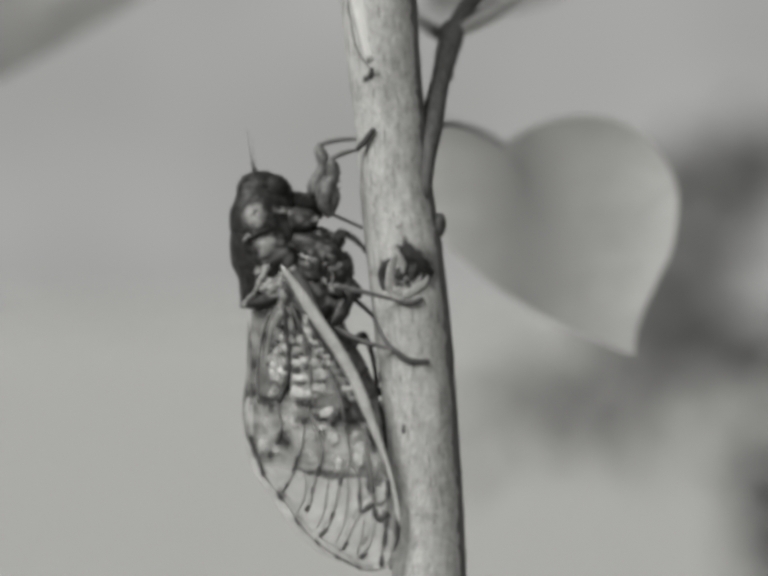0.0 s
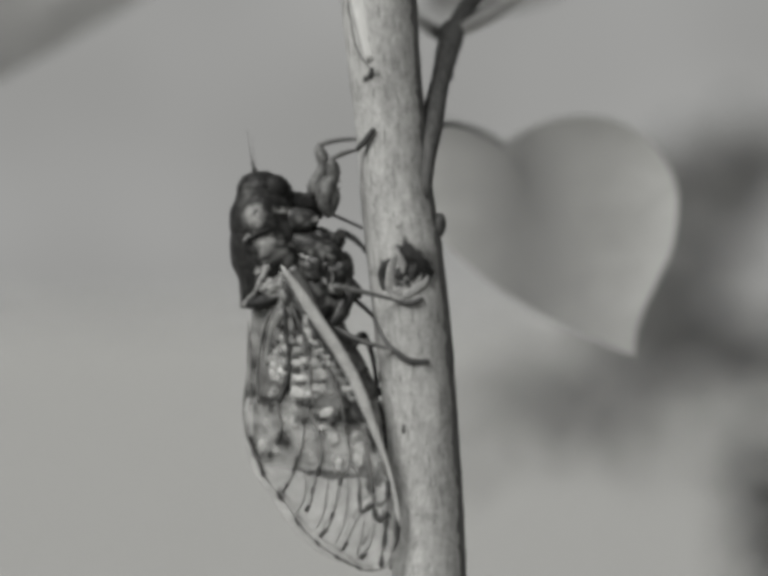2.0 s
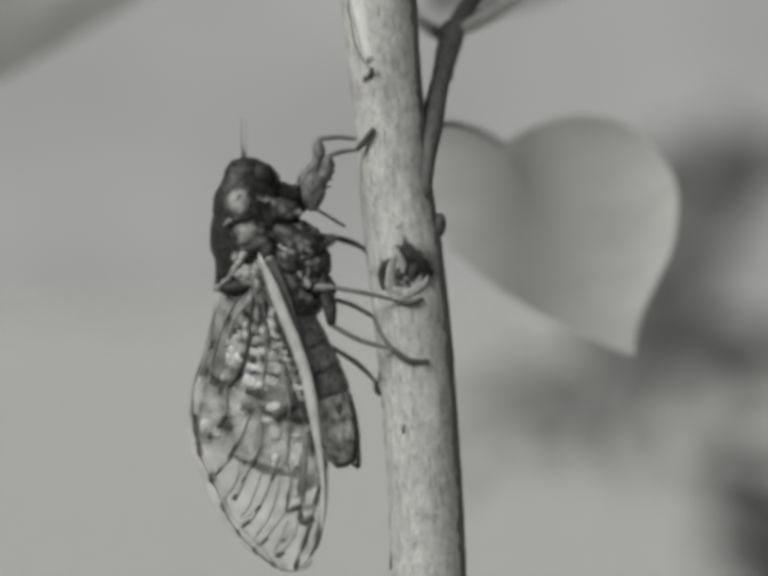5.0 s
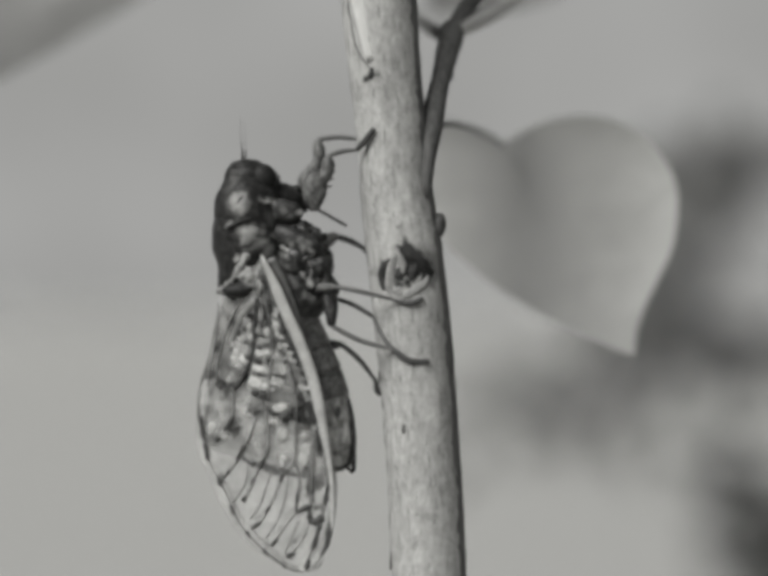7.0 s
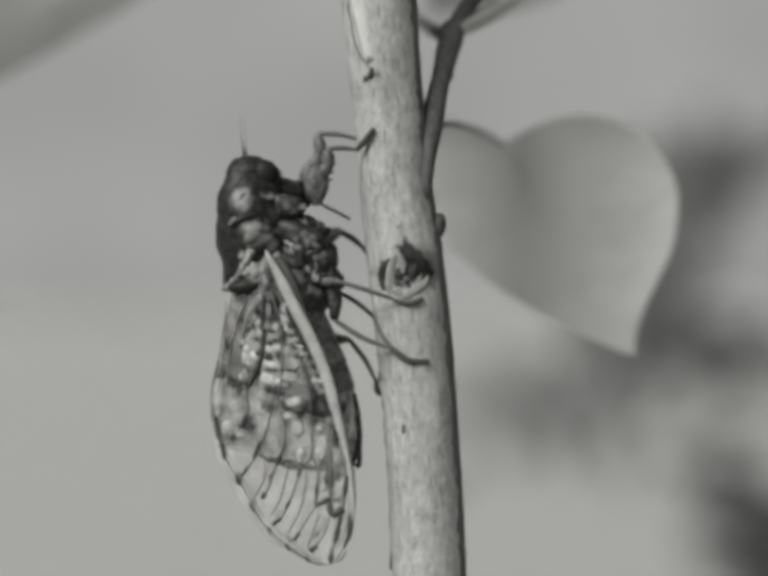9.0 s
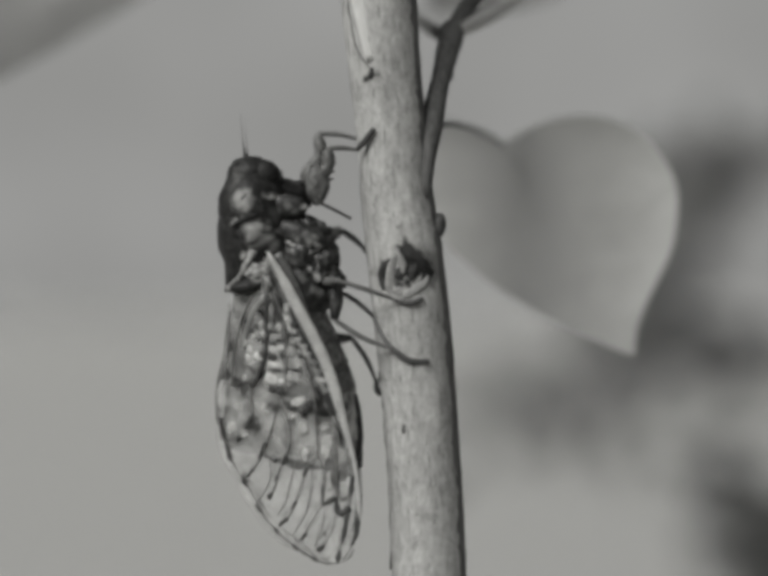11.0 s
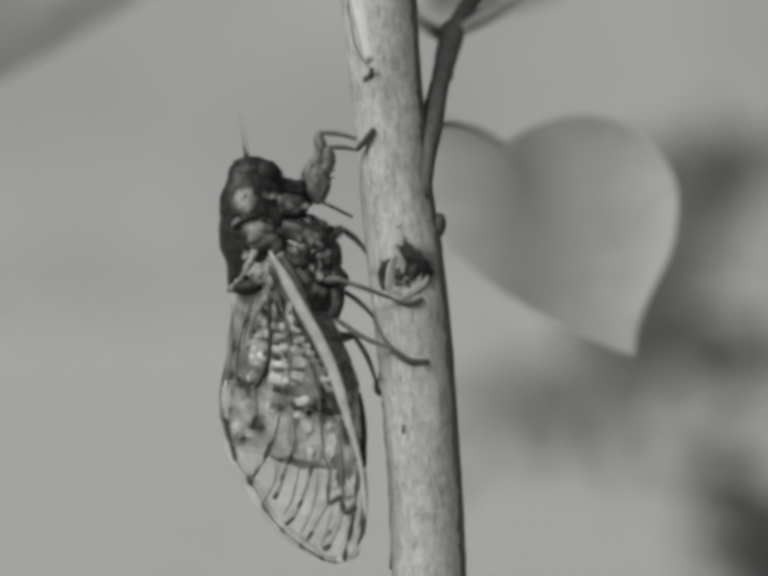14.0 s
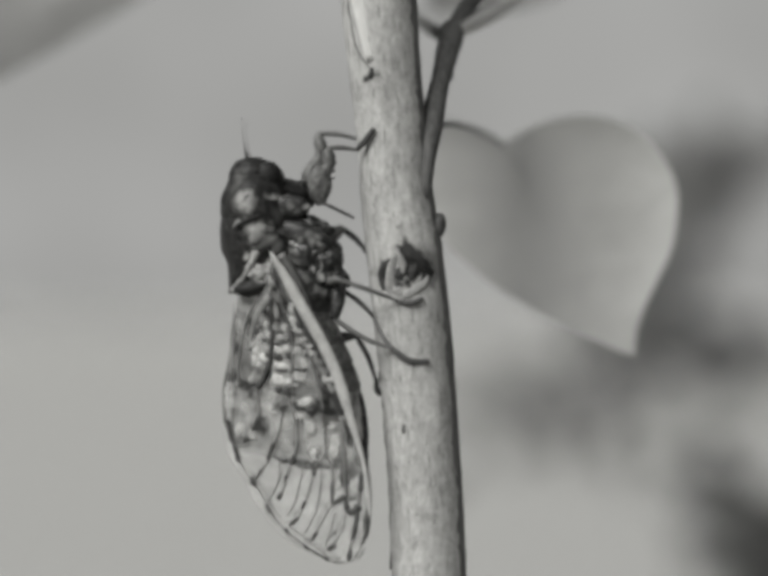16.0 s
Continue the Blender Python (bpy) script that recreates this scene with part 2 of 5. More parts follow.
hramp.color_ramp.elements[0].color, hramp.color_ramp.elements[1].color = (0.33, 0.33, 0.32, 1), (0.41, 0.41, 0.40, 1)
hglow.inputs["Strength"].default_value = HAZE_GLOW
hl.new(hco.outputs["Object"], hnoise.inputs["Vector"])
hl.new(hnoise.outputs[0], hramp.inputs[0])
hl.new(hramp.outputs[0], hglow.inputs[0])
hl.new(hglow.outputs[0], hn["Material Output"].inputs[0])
SOIL = material("soil", 0.22, 0.365, size=60.0, rough=0.95, bump=0.6)


# ---- mesh helpers ----
def world_mm(x, y, z):
    return Vector((x * MM, FOCUS + y * MM, EYE + z * MM))


def smooth_line(points, steps=6):
    """Catmull-Rom line through a few guide points."""
    p = [Vector(q) for q in points]
    p = [2 * p[0] - p[1]] + p + [2 * p[-1] - p[-2]]
    out = []
    for i in range(1, len(p) - 2):
        a, b, c, d = p[i - 1:i + 3]
        for k in range(steps):
            t = k / steps
            out.append(0.5 * (2 * b + (c - a) * t + (2 * a - 5 * b + 4 * c - d) * t * t + (3 * b - a - 3 * c + d) * t ** 3))
    return out + [p[-2]]


def ramp_at(table, v):
    """Linear reading of a small table of (value, result)."""
    xs, ys = [r[0] for r in table], [r[1] for r in table]
    return float(np.interp(v, xs, ys))


def add_rings(bm, rings):
    loops = [[bm.verts.new(v) for v in ring] for ring in rings]
    n = len(loops[0])
    for a, b in zip(loops, loops[1:]):
        for i in range(n):
            bm.faces.new((a[i], a[(i + 1) % n], b[(i + 1) % n], b[i]))
    bm.faces.new(loops[0][::-1])
    bm.faces.new(loops[-1])
    return bm


def add_tube(bm, line, radius, sides=10, flat=1.0):
    """Tube along a line; radius is a number or a function of 0..1."""
    rings, n = [], len(line)
    side = None
    for i, p in enumerate(line):
        way = (line[min(i + 1, n - 1)] - line[max(i - 1, 0)]).normalized()
        if side is None:
            side = way.cross(Vector((0, 1, 0))) if abs(way.y) < 0.9 else way.cross(Vector((1, 0, 0)))
        side = (side - way * side.dot(way)).normalized()
        up = way.cross(side)
        r = radius(i / (n - 1)) if callable(radius) else radius
        rings.append([p + side * (r * math.cos(a)) + up * (r * flat * math.sin(a)) for a in np.linspace(0, 2 * math.pi, sides, endpoint=False)])
    return add_rings(bm, rings)


def add_blob(bm, centre, radii, turn=0.0, rough=0.05, seed=0, u=18, v=12):
    """Rounded lump, turned in the picture's plane by `turn` degrees, with an uneven skin."""
    rot = Matrix.Rotation(radians(turn), 3, "Y")
    rings = []
    for i in range(v + 1):
        th = math.pi * (0.02 + 0.96 * i / v)
        ring = []
        for j in range(u):
            ph = 2 * math.pi * j / u
            d = Vector((math.sin(th) * math.cos(ph), math.sin(th) * math.sin(ph), math.cos(th)))
            k = 1 + rough * noise.noise(d * 2.3 + Vector((seed * 3.1, 0, 0))) + 0.3 * rough * noise.noise(d * 6.0 + Vector((0, seed * 2.7, 0)))
            ring.append(Vector(centre) + rot @ Vector((d.x * radii[0] * k, d.y * radii[1] * k, d.z * radii[2] * k)))
        rings.append(ring)
    return add_rings(bm, rings)


def add_cell(bm, centre, w, depth, h, turn, seed):
    """Flat pillow with blunt corners."""
    rot = Matrix.Rotation(radians(turn), 3, "Y")
    rings = []
    for lay, k in ((-1, 0.45), (-0.6, 0.85), (0, 1.0), (0.6, 0.85), (1, 0.45)):
        ring = []
        for a in np.linspace(0, 2 * math.pi, 18, endpoint=False):
            c, q = math.cos(a), math.sin(a)
            wob = 1 + 0.26 * noise.noise((c * 1.5 + seed, q * 1.5, seed * 0.7))
            ring.append(Vector(centre) + rot @ Vector((math.copysign(abs(c) ** 0.75, c) * w * k * wob, lay * depth, math.copysign(abs(q) ** 0.75, q) * h * k * wob)))
        rings.append(ring)
    return add_rings(bm, rings)


def add_loft(bm, sections, sides=28, steps=5, lumps=0.0, seed=0, tilt=0.0):
    """Body of elliptic sections (x, z, half width, half depth), smoothed from section to section."""
    line = smooth_line([Vector((s[0], s[1], 0)) for s in sections], steps)
    size = smooth_line([Vector((s[2], s[3], 0)) for s in sections], steps)
    rings = []
    for c, s in zip(line, size):
        ring = []
        for a in np.linspace(0, 2 * math.pi, sides, endpoint=False):
            q = Vector((c.x + s.x * math.cos(a), s.y * math.sin(a), c.y + tilt * s.x * math.cos(a)))
            k = 1 + lumps * noise.noise(q * 0.6 + Vector((seed * 5.0, 0, 0)))
            ring.append(Vector((c.x + (q.x - c.x) * k, q.y * k, q.z)))
        rings.append(ring)
    return add_rings(bm, rings)


def link_mesh(name, bm, mat, smooth=True, centre=None):
    """One mesh object from a bmesh in millimetres; its origin is moved to `centre`."""
    if centre is not None:
        bmesh.ops.translate(bm, verts=bm.verts, vec=-Vector(centre))
    bmesh.ops.scale(bm, verts=bm.verts, vec=(MM, MM, MM))
    bmesh.ops.recalc_face_normals(bm, faces=bm.faces)
    me = bpy.data.meshes.new(name)
    bm.to_mesh(me)
    bm.free()
    me.materials.append(mat)
    for f in me.polygons:
        f.use_smooth = smooth
    return new(name, me)


def part(name, bm, mat, parent, label="", centre=None, base=(0, 0, 0)):
    """A mesh under a thing or part; centre is its joint in the thing's space, base the joint of the part that carries it."""
    ob = link_mesh(name, bm, mat, centre=centre if centre is not None else base)
    ob.parent = parent
    if centre is not None:
        ob.location = (Vector(centre) - Vector(base)) * MM
    return tagged(ob, label) if label else ob


def empty(name, place):
    ob = new(name)
    ob.empty_display_size = 0.005
    ob.location = place
    return ob


# ---- setting: ground and the glowing backdrop for the pale distance ----
bm = bmesh.new()
n = 40
reach = [60000 * abs(u) ** 3 * (1 if u > 0 else -1) for u in np.linspace(-1, 1, n)]
gv = [[bm.verts.new((x, y, 6 * noise.noise((x / 150, y / 150, 0)) if max(abs(x), abs(y)) < 900 else 0)) for x in reach] for y in reach]
for i in range(n - 1):
    for j in range(n - 1):
        bm.faces.new((gv[i][j], gv[i][j + 1], gv[i + 1][j + 1], gv[i + 1][j]))
tagged(link_mesh("ground", bm, SOIL), "bare pale garden soil below the shrub", "ground", kind="structure")

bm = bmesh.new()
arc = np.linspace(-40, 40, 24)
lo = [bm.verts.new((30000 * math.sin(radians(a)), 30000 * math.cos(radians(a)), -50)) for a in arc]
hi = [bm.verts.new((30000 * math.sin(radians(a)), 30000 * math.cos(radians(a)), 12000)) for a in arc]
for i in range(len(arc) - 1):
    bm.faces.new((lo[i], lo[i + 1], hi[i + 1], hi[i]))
tagged(link_mesh("backdrop", bm, GLOW_HAZE), "self-lit pale backdrop standing for hazy distance far behind the shrub", "backdrop", kind="structure")


# ---- the stem ----
STEM_X = ((-620, 42), (-120, 9.5), (-29.4, 4.6), (-20.6, 4.25), (-10.6, 3.55), (-5.6, 3.08), (-0.6, 2.60), (4.4, 2.03), (9.4, 1.34), (14.4, 0.90), (19.4, 0.38), (24.4, -0.15), (29.4, -0.5), (60, -2.5), (110, -6))
STEM_R = ((-620, 5.90), (-120, 4.30), (-29.4, 3.85), (-20.6, 3.75), (-10.6, 3.80), (-5.6, 3.92), (-0.6, 3.90), (4.4, 3.92), (9.4, 3.71), (14.4, 3.60), (19.4, 3.62), (24.4, 3.75), (29.4, 3.85), (60, 3.60), (110, 2.90))


def stem_surface(z, a):
    """Point on the bark at height z, a degrees from the side that faces the camera towards the right."""
    r = ramp_at(STEM_R, z)
    k = 1 + 0.022 * noise.noise((math.sin(radians(a)) * 1.2, math.cos(radians(a)) * 1.2, z * 0.09)) + 0.016 * noise.noise((math.sin(radians(a)) * 5, math.cos(radians(a)) * 5, z * 0.5))
    return Vector((ramp_at(STEM_X, z) + r * k * math.sin(radians(a)), -r * k * math.cos(radians(a)), z))


def bark_at(x, z, proud=0.0):
    """Point on the near face of the bark that is seen at (x, z) of the plane in focus."""
    r = ramp_at(STEM_R, z)
    y = -math.sqrt(max(r * r - (x - ramp_at(STEM_X, z)) ** 2, 0.05)) - proud
    return Vector((x * (1 + y / 136.7), y, z * (1 + y / 136.7)))


def build_stem():
    stem = empty("shrub_stem", world_mm(0, 0, 0))
    tagged(stem, "upright pale woody shrub stem with streaked bark and a bud scar", "stem")
    bm = bmesh.new()
    heights = list(np.linspace(-600, -60, 30)) + list(np.linspace(-55, 55, 150)) + [62, 75, 90, 105]
    rings = []
    for z in heights:
        rings.append([stem_surface(z, a) for a in np.linspace(0, 360, 40, endpoint=False)])
    add_rings(bm, rings)
    part("trunk", bm, BARK, stem)
    # dark bark on one flank, torn edge ragged; colour includes the flank's shade
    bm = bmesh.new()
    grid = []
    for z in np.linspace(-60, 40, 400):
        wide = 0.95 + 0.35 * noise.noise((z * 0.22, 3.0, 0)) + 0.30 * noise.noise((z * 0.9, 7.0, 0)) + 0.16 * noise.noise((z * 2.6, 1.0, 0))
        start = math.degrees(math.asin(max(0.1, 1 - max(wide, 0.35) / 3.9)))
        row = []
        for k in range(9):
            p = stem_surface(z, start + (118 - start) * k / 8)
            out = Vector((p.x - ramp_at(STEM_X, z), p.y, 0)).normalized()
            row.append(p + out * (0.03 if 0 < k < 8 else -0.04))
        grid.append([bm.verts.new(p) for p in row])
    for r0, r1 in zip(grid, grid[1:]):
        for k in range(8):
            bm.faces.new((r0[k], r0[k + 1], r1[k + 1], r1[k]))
    part("shaded_bark_strip", bm, SHADED_BARK, stem, "ragged strip of dark bark, coloured with the flank's shade")
    # peeled pale strip that ends in a small dark pit
    bm = bmesh.new()
    line = [stem_surface(z, a) * 1.0 + Vector((0, -0.02, 0)) for z, a in zip(np.linspace(31, 22.6, 14), np.linspace(-33, -21, 14))]
    add_tube(bm, line, lambda t: 1.15 * (1 - 0.6 * t), 10, 0.16)
    part("peeled_strip", bm, PEEL, stem, "pale strip of peeled bark")
    bm = bmesh.new()
    add_blob(bm, stem_surface(21.4, -22), (0.34, 0.2, 0.55), 10, 0.2, 3, 12, 8)
    part("pit", bm, HOLLOW, stem, "small dark pit in the bark")
    bm = bmesh.new()
    line = [stem_surface(z, a) + Vector((0, -0.02, 0)) for z, a in zip((31, 29, 27, 25, 23.6, 22.8, 22.2, 21.7), (-56, -55, -53, -49, -42, -35, -28, -22))]
    add_tube(bm, line, lambda t: 0.05 + 0.08 * math.sin(3.1 * t), 6, 0.5)
    part("bark_crack", bm, FISSURE, stem, "dark crack along the peeled bark")
    # bud scar: hollows between pale raised rims
    for guide, r, name, mat, label, proud in (
        (((0.65, 3.00), (0.05, 2.10), (-0.20, 1.10), (0.10, -0.20)), 0.48, "scar_hollow", HOLLOW, "dark hollow of the bud scar", -0.14),
        (((1.95, 4.80), (2.50, 3.60), (3.40, 2.90), (4.20, 2.00)), 0.62, "scar_hollow", HOLLOW, "dark hollow of the bud scar", -0.2),
        (((1.40, 2.00), (1.50, 1.30), (2.00, 0.90)), 0.42, "scar_hollow", HOLLOW, "dark hollow of the bud scar", -0.12),
        (((2.70, 2.40), (2.95, 1.60), (2.70, 0.80)), 0.50, "scar_hollow", HOLLOW, "dark hollow of the bud scar", -0.14),
        (((1.40, 4.10), (1.00, 2.90), (0.70, 1.40), (0.65, 0.00), (1.20, -0.90), (2.10, -1.10)), 0.50, "scar_rim", RIM, "pale raised rim of the bud scar", -0.02),
        (((1.35, 3.80), (1.70, 3.00), (1.95, 2.10), (1.85, 1.50)), 0.34, "scar_rim", RIM, "pale raised rim of the bud scar", 0.0),
        (((4.35, 1.30), (4.10, 0.70), (3.30, 0.00), (2.60, -0.60), (1.90, -0.80)), 0.50, "scar_rim", RIM, "pale raised rim of the bud scar", -0.02),
        (((1.40, 0.20), (1.60, -0.30), (2.00, -0.60)), 0.70, "scar_rim", RIM, "pale raised rim of the bud scar", -0.16),
        (((3.90, 1.75), (3.60, 1.10), (3.10, 0.50)), 0.24, "scar_rim", RIM, "pale raised rim of the bud scar", 0.0),
    ):
        bm = bmesh.new()
        line = smooth_line([bark_at(x, z, proud) for x, z in guide], 6)
        add_tube(bm, line, lambda t, r=r: r * (0.25 + 0.75 * math.sin(math.pi * min(1.0, 0.06 + 0.88 * t)) ** 0.7) * (1 + 0.10 * math.sin(11 * t + 7 * r)), 12, 0.8 if mat == HOLLOW else 0.42)
        part(name, bm, mat, stem, label)
    bm = bmesh.new()
    add_blob(bm, stem_surface(6.3, 80) + Vector((0.05, 0, 0)), (0.75, 1.2, 1.35), 6, 0.1, 7)
    part("bud", bm, BUD, stem, "small dark dormant bud")
    for z, a, h, seed in ((-27.6, -82, 1.1, 3), (-8.9, -84, 0.9, 8), (-14.0, -30, 0.5, 9)):
        bm = bmesh.new()
        add_blob(bm, stem_surface(z, a), (0.16, 0.3, h), 6, 0.2, seed, 10, 8)
        part("bark_flake", bm, TWIG, stem)
    # fine upright grain of the bark, too small to tell apart
    rng = random.Random(21)
    bm = bmesh.new()
    for k in range(320):
        z, a, long = rng.uniform(-34, 34), rng.uniform(-95, 95), rng.uniform(0.6, 2.2)
        drift, w = rng.uniform(-1.5, 1.5), rng.uniform(0.03, 0.085)
        line = [stem_surface(z + long * t, a + drift * t) + Vector((0, 0.02, 0)) for t in np.linspace(0, 1, 5)]
        add_tube(bm, line, lambda t, w=w: w * math.sin(math.pi * (0.08 + 0.84 * t)), 5, 0.6)
    for z in np.linspace(-33, 5, 26):
        a, long = rng.uniform(66, 84), rng.uniform(0.5, 1.6)
        line = [stem_surface(z + long * t, a) for t in np.linspace(0, 1, 5)]
        add_tube(bm, line, lambda t: 0.10 * math.sin(math.pi * (0.08 + 0.84 * t)), 5, 0.6)
    tagged(part("bark_grain", bm, FISSURE, stem), kind="stuff")
    # side twig with its forks
    bm = bmesh.new()
    add_tube(bm, smooth_line([(3.85, -1.60, 8.30), (4.14, -2.00, 10.00), (4.45, -1.60, 13.24), (4.94, -0.20, 16.88), (5.45, 1.20, 19.82), (6.06, 2.60, 22.32), (6.74, 4.00, 25.11), (7.39, 5.50, 27.57)], 7), lambda t: 0.35 + 0.72 * min(1, 2.6 * t) + 0.06 * math.sin(17 * t) + 0.30 * max(0, t - 0.75) * 4, 12)
    twig = part("side_twig", bm, TWIG, stem, "dark side twig that forks")
    for (x, y, z), r in (((7.22, 3.20, 23.54), 0.42), ((6.32, 1.60, 20.13), 0.40), ((7.95, 4.40, 25.80), 0.45), ((5.60, -0.40, 17.20), 0.30), ((6.95, 2.60, 22.00), 0.36), ((5.35, 2.40, 22.60), 0.28), ((7.55, 3.80, 24.60), 0.34)):
        bm = bmesh.new()
        add_blob(bm, (x, y, z), (r * 0.7, r, r * 1.7), 14, 0.3, x, 12, 8)
        part("knob", bm, TWIG, twig)
    bm = bmesh.new()
    add_tube(bm, smooth_line([(7.60, 5.60, 27.59), (8.85, 9.00, 30.16), (11.01, 13.00, 33.84), (13.92, 18.00, 39.50)]), lambda t: 1.05 - 0.1 * t, 12)
    part("fork", bm, TWIG, twig)
    bm = bmesh.new()
    add_tube(bm, smooth_line([(7.57, 5.00, 27.26), (10.86, 11.00, 29.71), (14.95, 17.00, 33.06), (21.51, 24.00, 39.26)]), lambda t: 0.95 - 0.1 * t, 12)
    part("fork", bm, GREYWOOD, twig, "pale smooth fork of the twig")
    bm = bmesh.new()
    add_tube(bm, smooth_line([(7.36, 6.00, 26.25), (5.80, 10.00, 28.01), (4.66, 15.00, 29.74), (2.67, 22.00, 32.97)]), lambda t: 0.85 - 0.3 * t, 12)
    part("fork", bm, TWIG, twig)
    return stem


stem = build_stem()


# ---- leaves ----
PLAIN = ([(0, 0), (0.16, 0.145), (0.36, 0.17), (0.53, 0.0), (0.535, -0.22), (0.41, -0.5), (0.20, -0.76), (0.05, -0.91), (0, -1)],) * 2
SKEW = ([(0, 0), (0.10, 0.0), (0.2, -0.015), (0.335, -0.07), (0.44, -0.165), (0.50, -0.29), (0.51, -0.435), (0.482, -0.535), (0.418, -0.632), (0.345, -0.715), (0.245, -0.785), (0.10, -0.885), (0.03, -0.955), (0.0, -1.0)],
        [(0, 0), (0.06, 0.09), (0.12, 0.17), (0.20, 0.225), (0.33, 0.20), (0.43, 0.05), (0.44, -0.15), (0.36, -0.42), (0.25, -0.65), (0.165, -0.78), (0.075, -0.91), (0.03, -0.97), (0.0, -1.0)])


def outline_points(guides, count):
    """Closed outline of a leaf of length 1 from the notch (0, 0) to the tip (0, -1): down the right side, up the left."""
    out = []
    for side, guide in zip((1, -1), guides):
        line = smooth_line([(x, y, 0) for x, y in guide], 8)
        half = []
        for j in range(count // 2):
            f = j / (count // 2) * (len(line) - 1) if side > 0 else (1 - j / (count // 2)) * (len(line) - 1)
            i = min(int(f), len(line) - 2)
            p = line[i].lerp(line[i + 1], f - i)
            half.append((side * p.x, p.y))
        out += half
    return out


def build_leaf(name, label, length, width, mat, cup=0.12, wave=0.02, seed=0, veins=True, group="", outline=PLAIN, bow=0.10, curl=0.0, fold=0.0, cup_left=None):
    """A cupped leaf blade with raised veins; its origin is the notch, the tip lies straight down (-z), the face towards -y."""
    leaf = new(name)
    leaf.empty_display_size = 0.005
    rows, cols = 16, 96
    edge = outline_points(outline, cols)

    def lift(x, z):
        return -(cup if x > 0 or cup_left is None else cup_left) * x * x * 1.6 - bow * z * z + wave * noise.noise((x * 3 + seed, z * 3, seed)) + 0.008 * math.exp(-(x / 0.08) ** 2) + fold * math.exp(-((x + 0.12) / 0.26) ** 2 - (z / 0.38) ** 2)
    bm = bmesh.new()
    mid = (0.0, -0.33)
    top, bot = [], []
    for k in range(rows + 1):
        s = k / rows
        a, b = [], []
        for j in range(cols):
            x, z = edge[j]
            x, z = mid[0] + (x - mid[0]) * s, mid[1] + (z - mid[1]) * s
            y = lift(x, z) - curl * s ** 7 * max(0.0, 2.4 * x - 0.2)
            a.append(bm.verts.new((x * width * length, y * length, z * length)))
            b.append(bm.verts.new((x * width * length, y * length + 0.006 * length * (1.02 - s), z * length)))
            if k == 0:
                break
        top.append(a), bot.append(b)
    for side, flip in ((top, 1), (bot, -1)):
        for j in range(cols):
            bm.faces.new((side[0][0], side[1][j], side[1][(j + 1) % cols])[::flip])
        for k in range(1, rows):
            for j in range(cols):
                q = (side[k][j], side[k + 1][j], side[k + 1][(j + 1) % cols], side[k][(j + 1) % cols])
                bm.faces.new(q[::flip])
    for j in range(cols):
        bm.faces.new((top[rows][j], bot[rows][j], bot[rows][(j + 1) % cols], top[rows][(j + 1) % cols]))
    rim = {v for v in top[rows] + bot[rows]}
    bmesh.ops.split_edges(bm, edges=[e for e in bm.edges if e.verts[0] in rim and e.verts[1] in rim])
    part("blade", bm, mat, leaf)
    if veins:
        for ex, ez in ((0, -0.97), (0.36, -0.42), (-0.36, -0.42), (0.42, -0.02), (-0.42, -0.02)):
            bm = bmesh.new()
            line = [Vector((ex * t * width * length, (lift(ex * t, ez * t) - 0.001) * length, (ez * t - 0.03 * math.sin(math.pi * t) * abs(ex)) * length)) for t in np.linspace(0, 1, 12)]
            add_tube(bm, line, lambda t: (0.006 - 0.005 * t) * length, 6)
            part("leaf_vein", bm, mat, leaf)
    tagged(leaf, label, "leaf", group)
    return leaf


def place_leaf(leaf, x, y, z, lean, turn=0.0, tip=0.0):
    """Notch at x, y, z mm; lean: degrees by which the tip swings to the right."""
    leaf.matrix_world = Matrix.Translation(world_mm(x, y, z)) @ pose(0, 0, 0, 0, -lean, 0) @ pose(0, 0, 0, tip, 0, turn)
    return leaf


def add_stalk(leaf, points, r0, r1, mat):
    """A leaf stalk through guide points (mm from the point in focus)."""
    bm = bmesh.new()
    add_tube(bm, smooth_line(points), lambda t: r0 + (r1 - r0) * t, 10)
    ob = link_mesh("stalk", bm, mat)
    ob.parent = leaf
    ob.matrix_parent_inverse = leaf.matrix_world.inverted()
    ob.location = world_mm(0, 0, 0)


NOTCH = Vector((14.16, 20.00, 16.97))
heart_leaf = build_leaf("heart_leaf", "smooth grey heart-shaped leaf hanging behind the stem", 28.6, 1.0, LEAF, 0.05, 0.006, 2, veins=False, outline=SKEW, bow=0.14, curl=0.03, fold=0.025, cup_left=-0.10)
place_leaf(heart_leaf, NOTCH.x, NOTCH.y, NOTCH.z, 30.5)
add_stalk(heart_leaf, [(5.40, 4.00, 16.78), (7.54, 9.50, 17.91), (11.19, 15.50, 17.70), (14.14, 19.80, 16.77)], 0.34, 0.18, STALK)

upper_leaf = build_leaf("twig_leaf", "blurred grey leaf hanging from the twig above", 25, 1.0, LEAF_PALE, 0.03, 0.03, 15, veins=False)
place_leaf(upper_leaf, *(22.24, 62.00, 58.36), -40)
add_stalk(upper_leaf, [(22.24, 62.00, 58.36), (23.56, 55.00, 58.06), (25.23, 42.00, 50.20), (21.51, 24.00, 39.26)], 0.4, 0.5, TWIG)

# a broad blurred leaf on the same shrub, its stalk meeting the stem above
broad_leaf = build_leaf("broad_leaf", "broad pale leaf blurred behind, hung from the shrub stem", 90, 1.0, LEAF_PALE, 0.01, 0.02, 5, veins=True)
AT = Vector((-44.25, 48.00, 100.79))
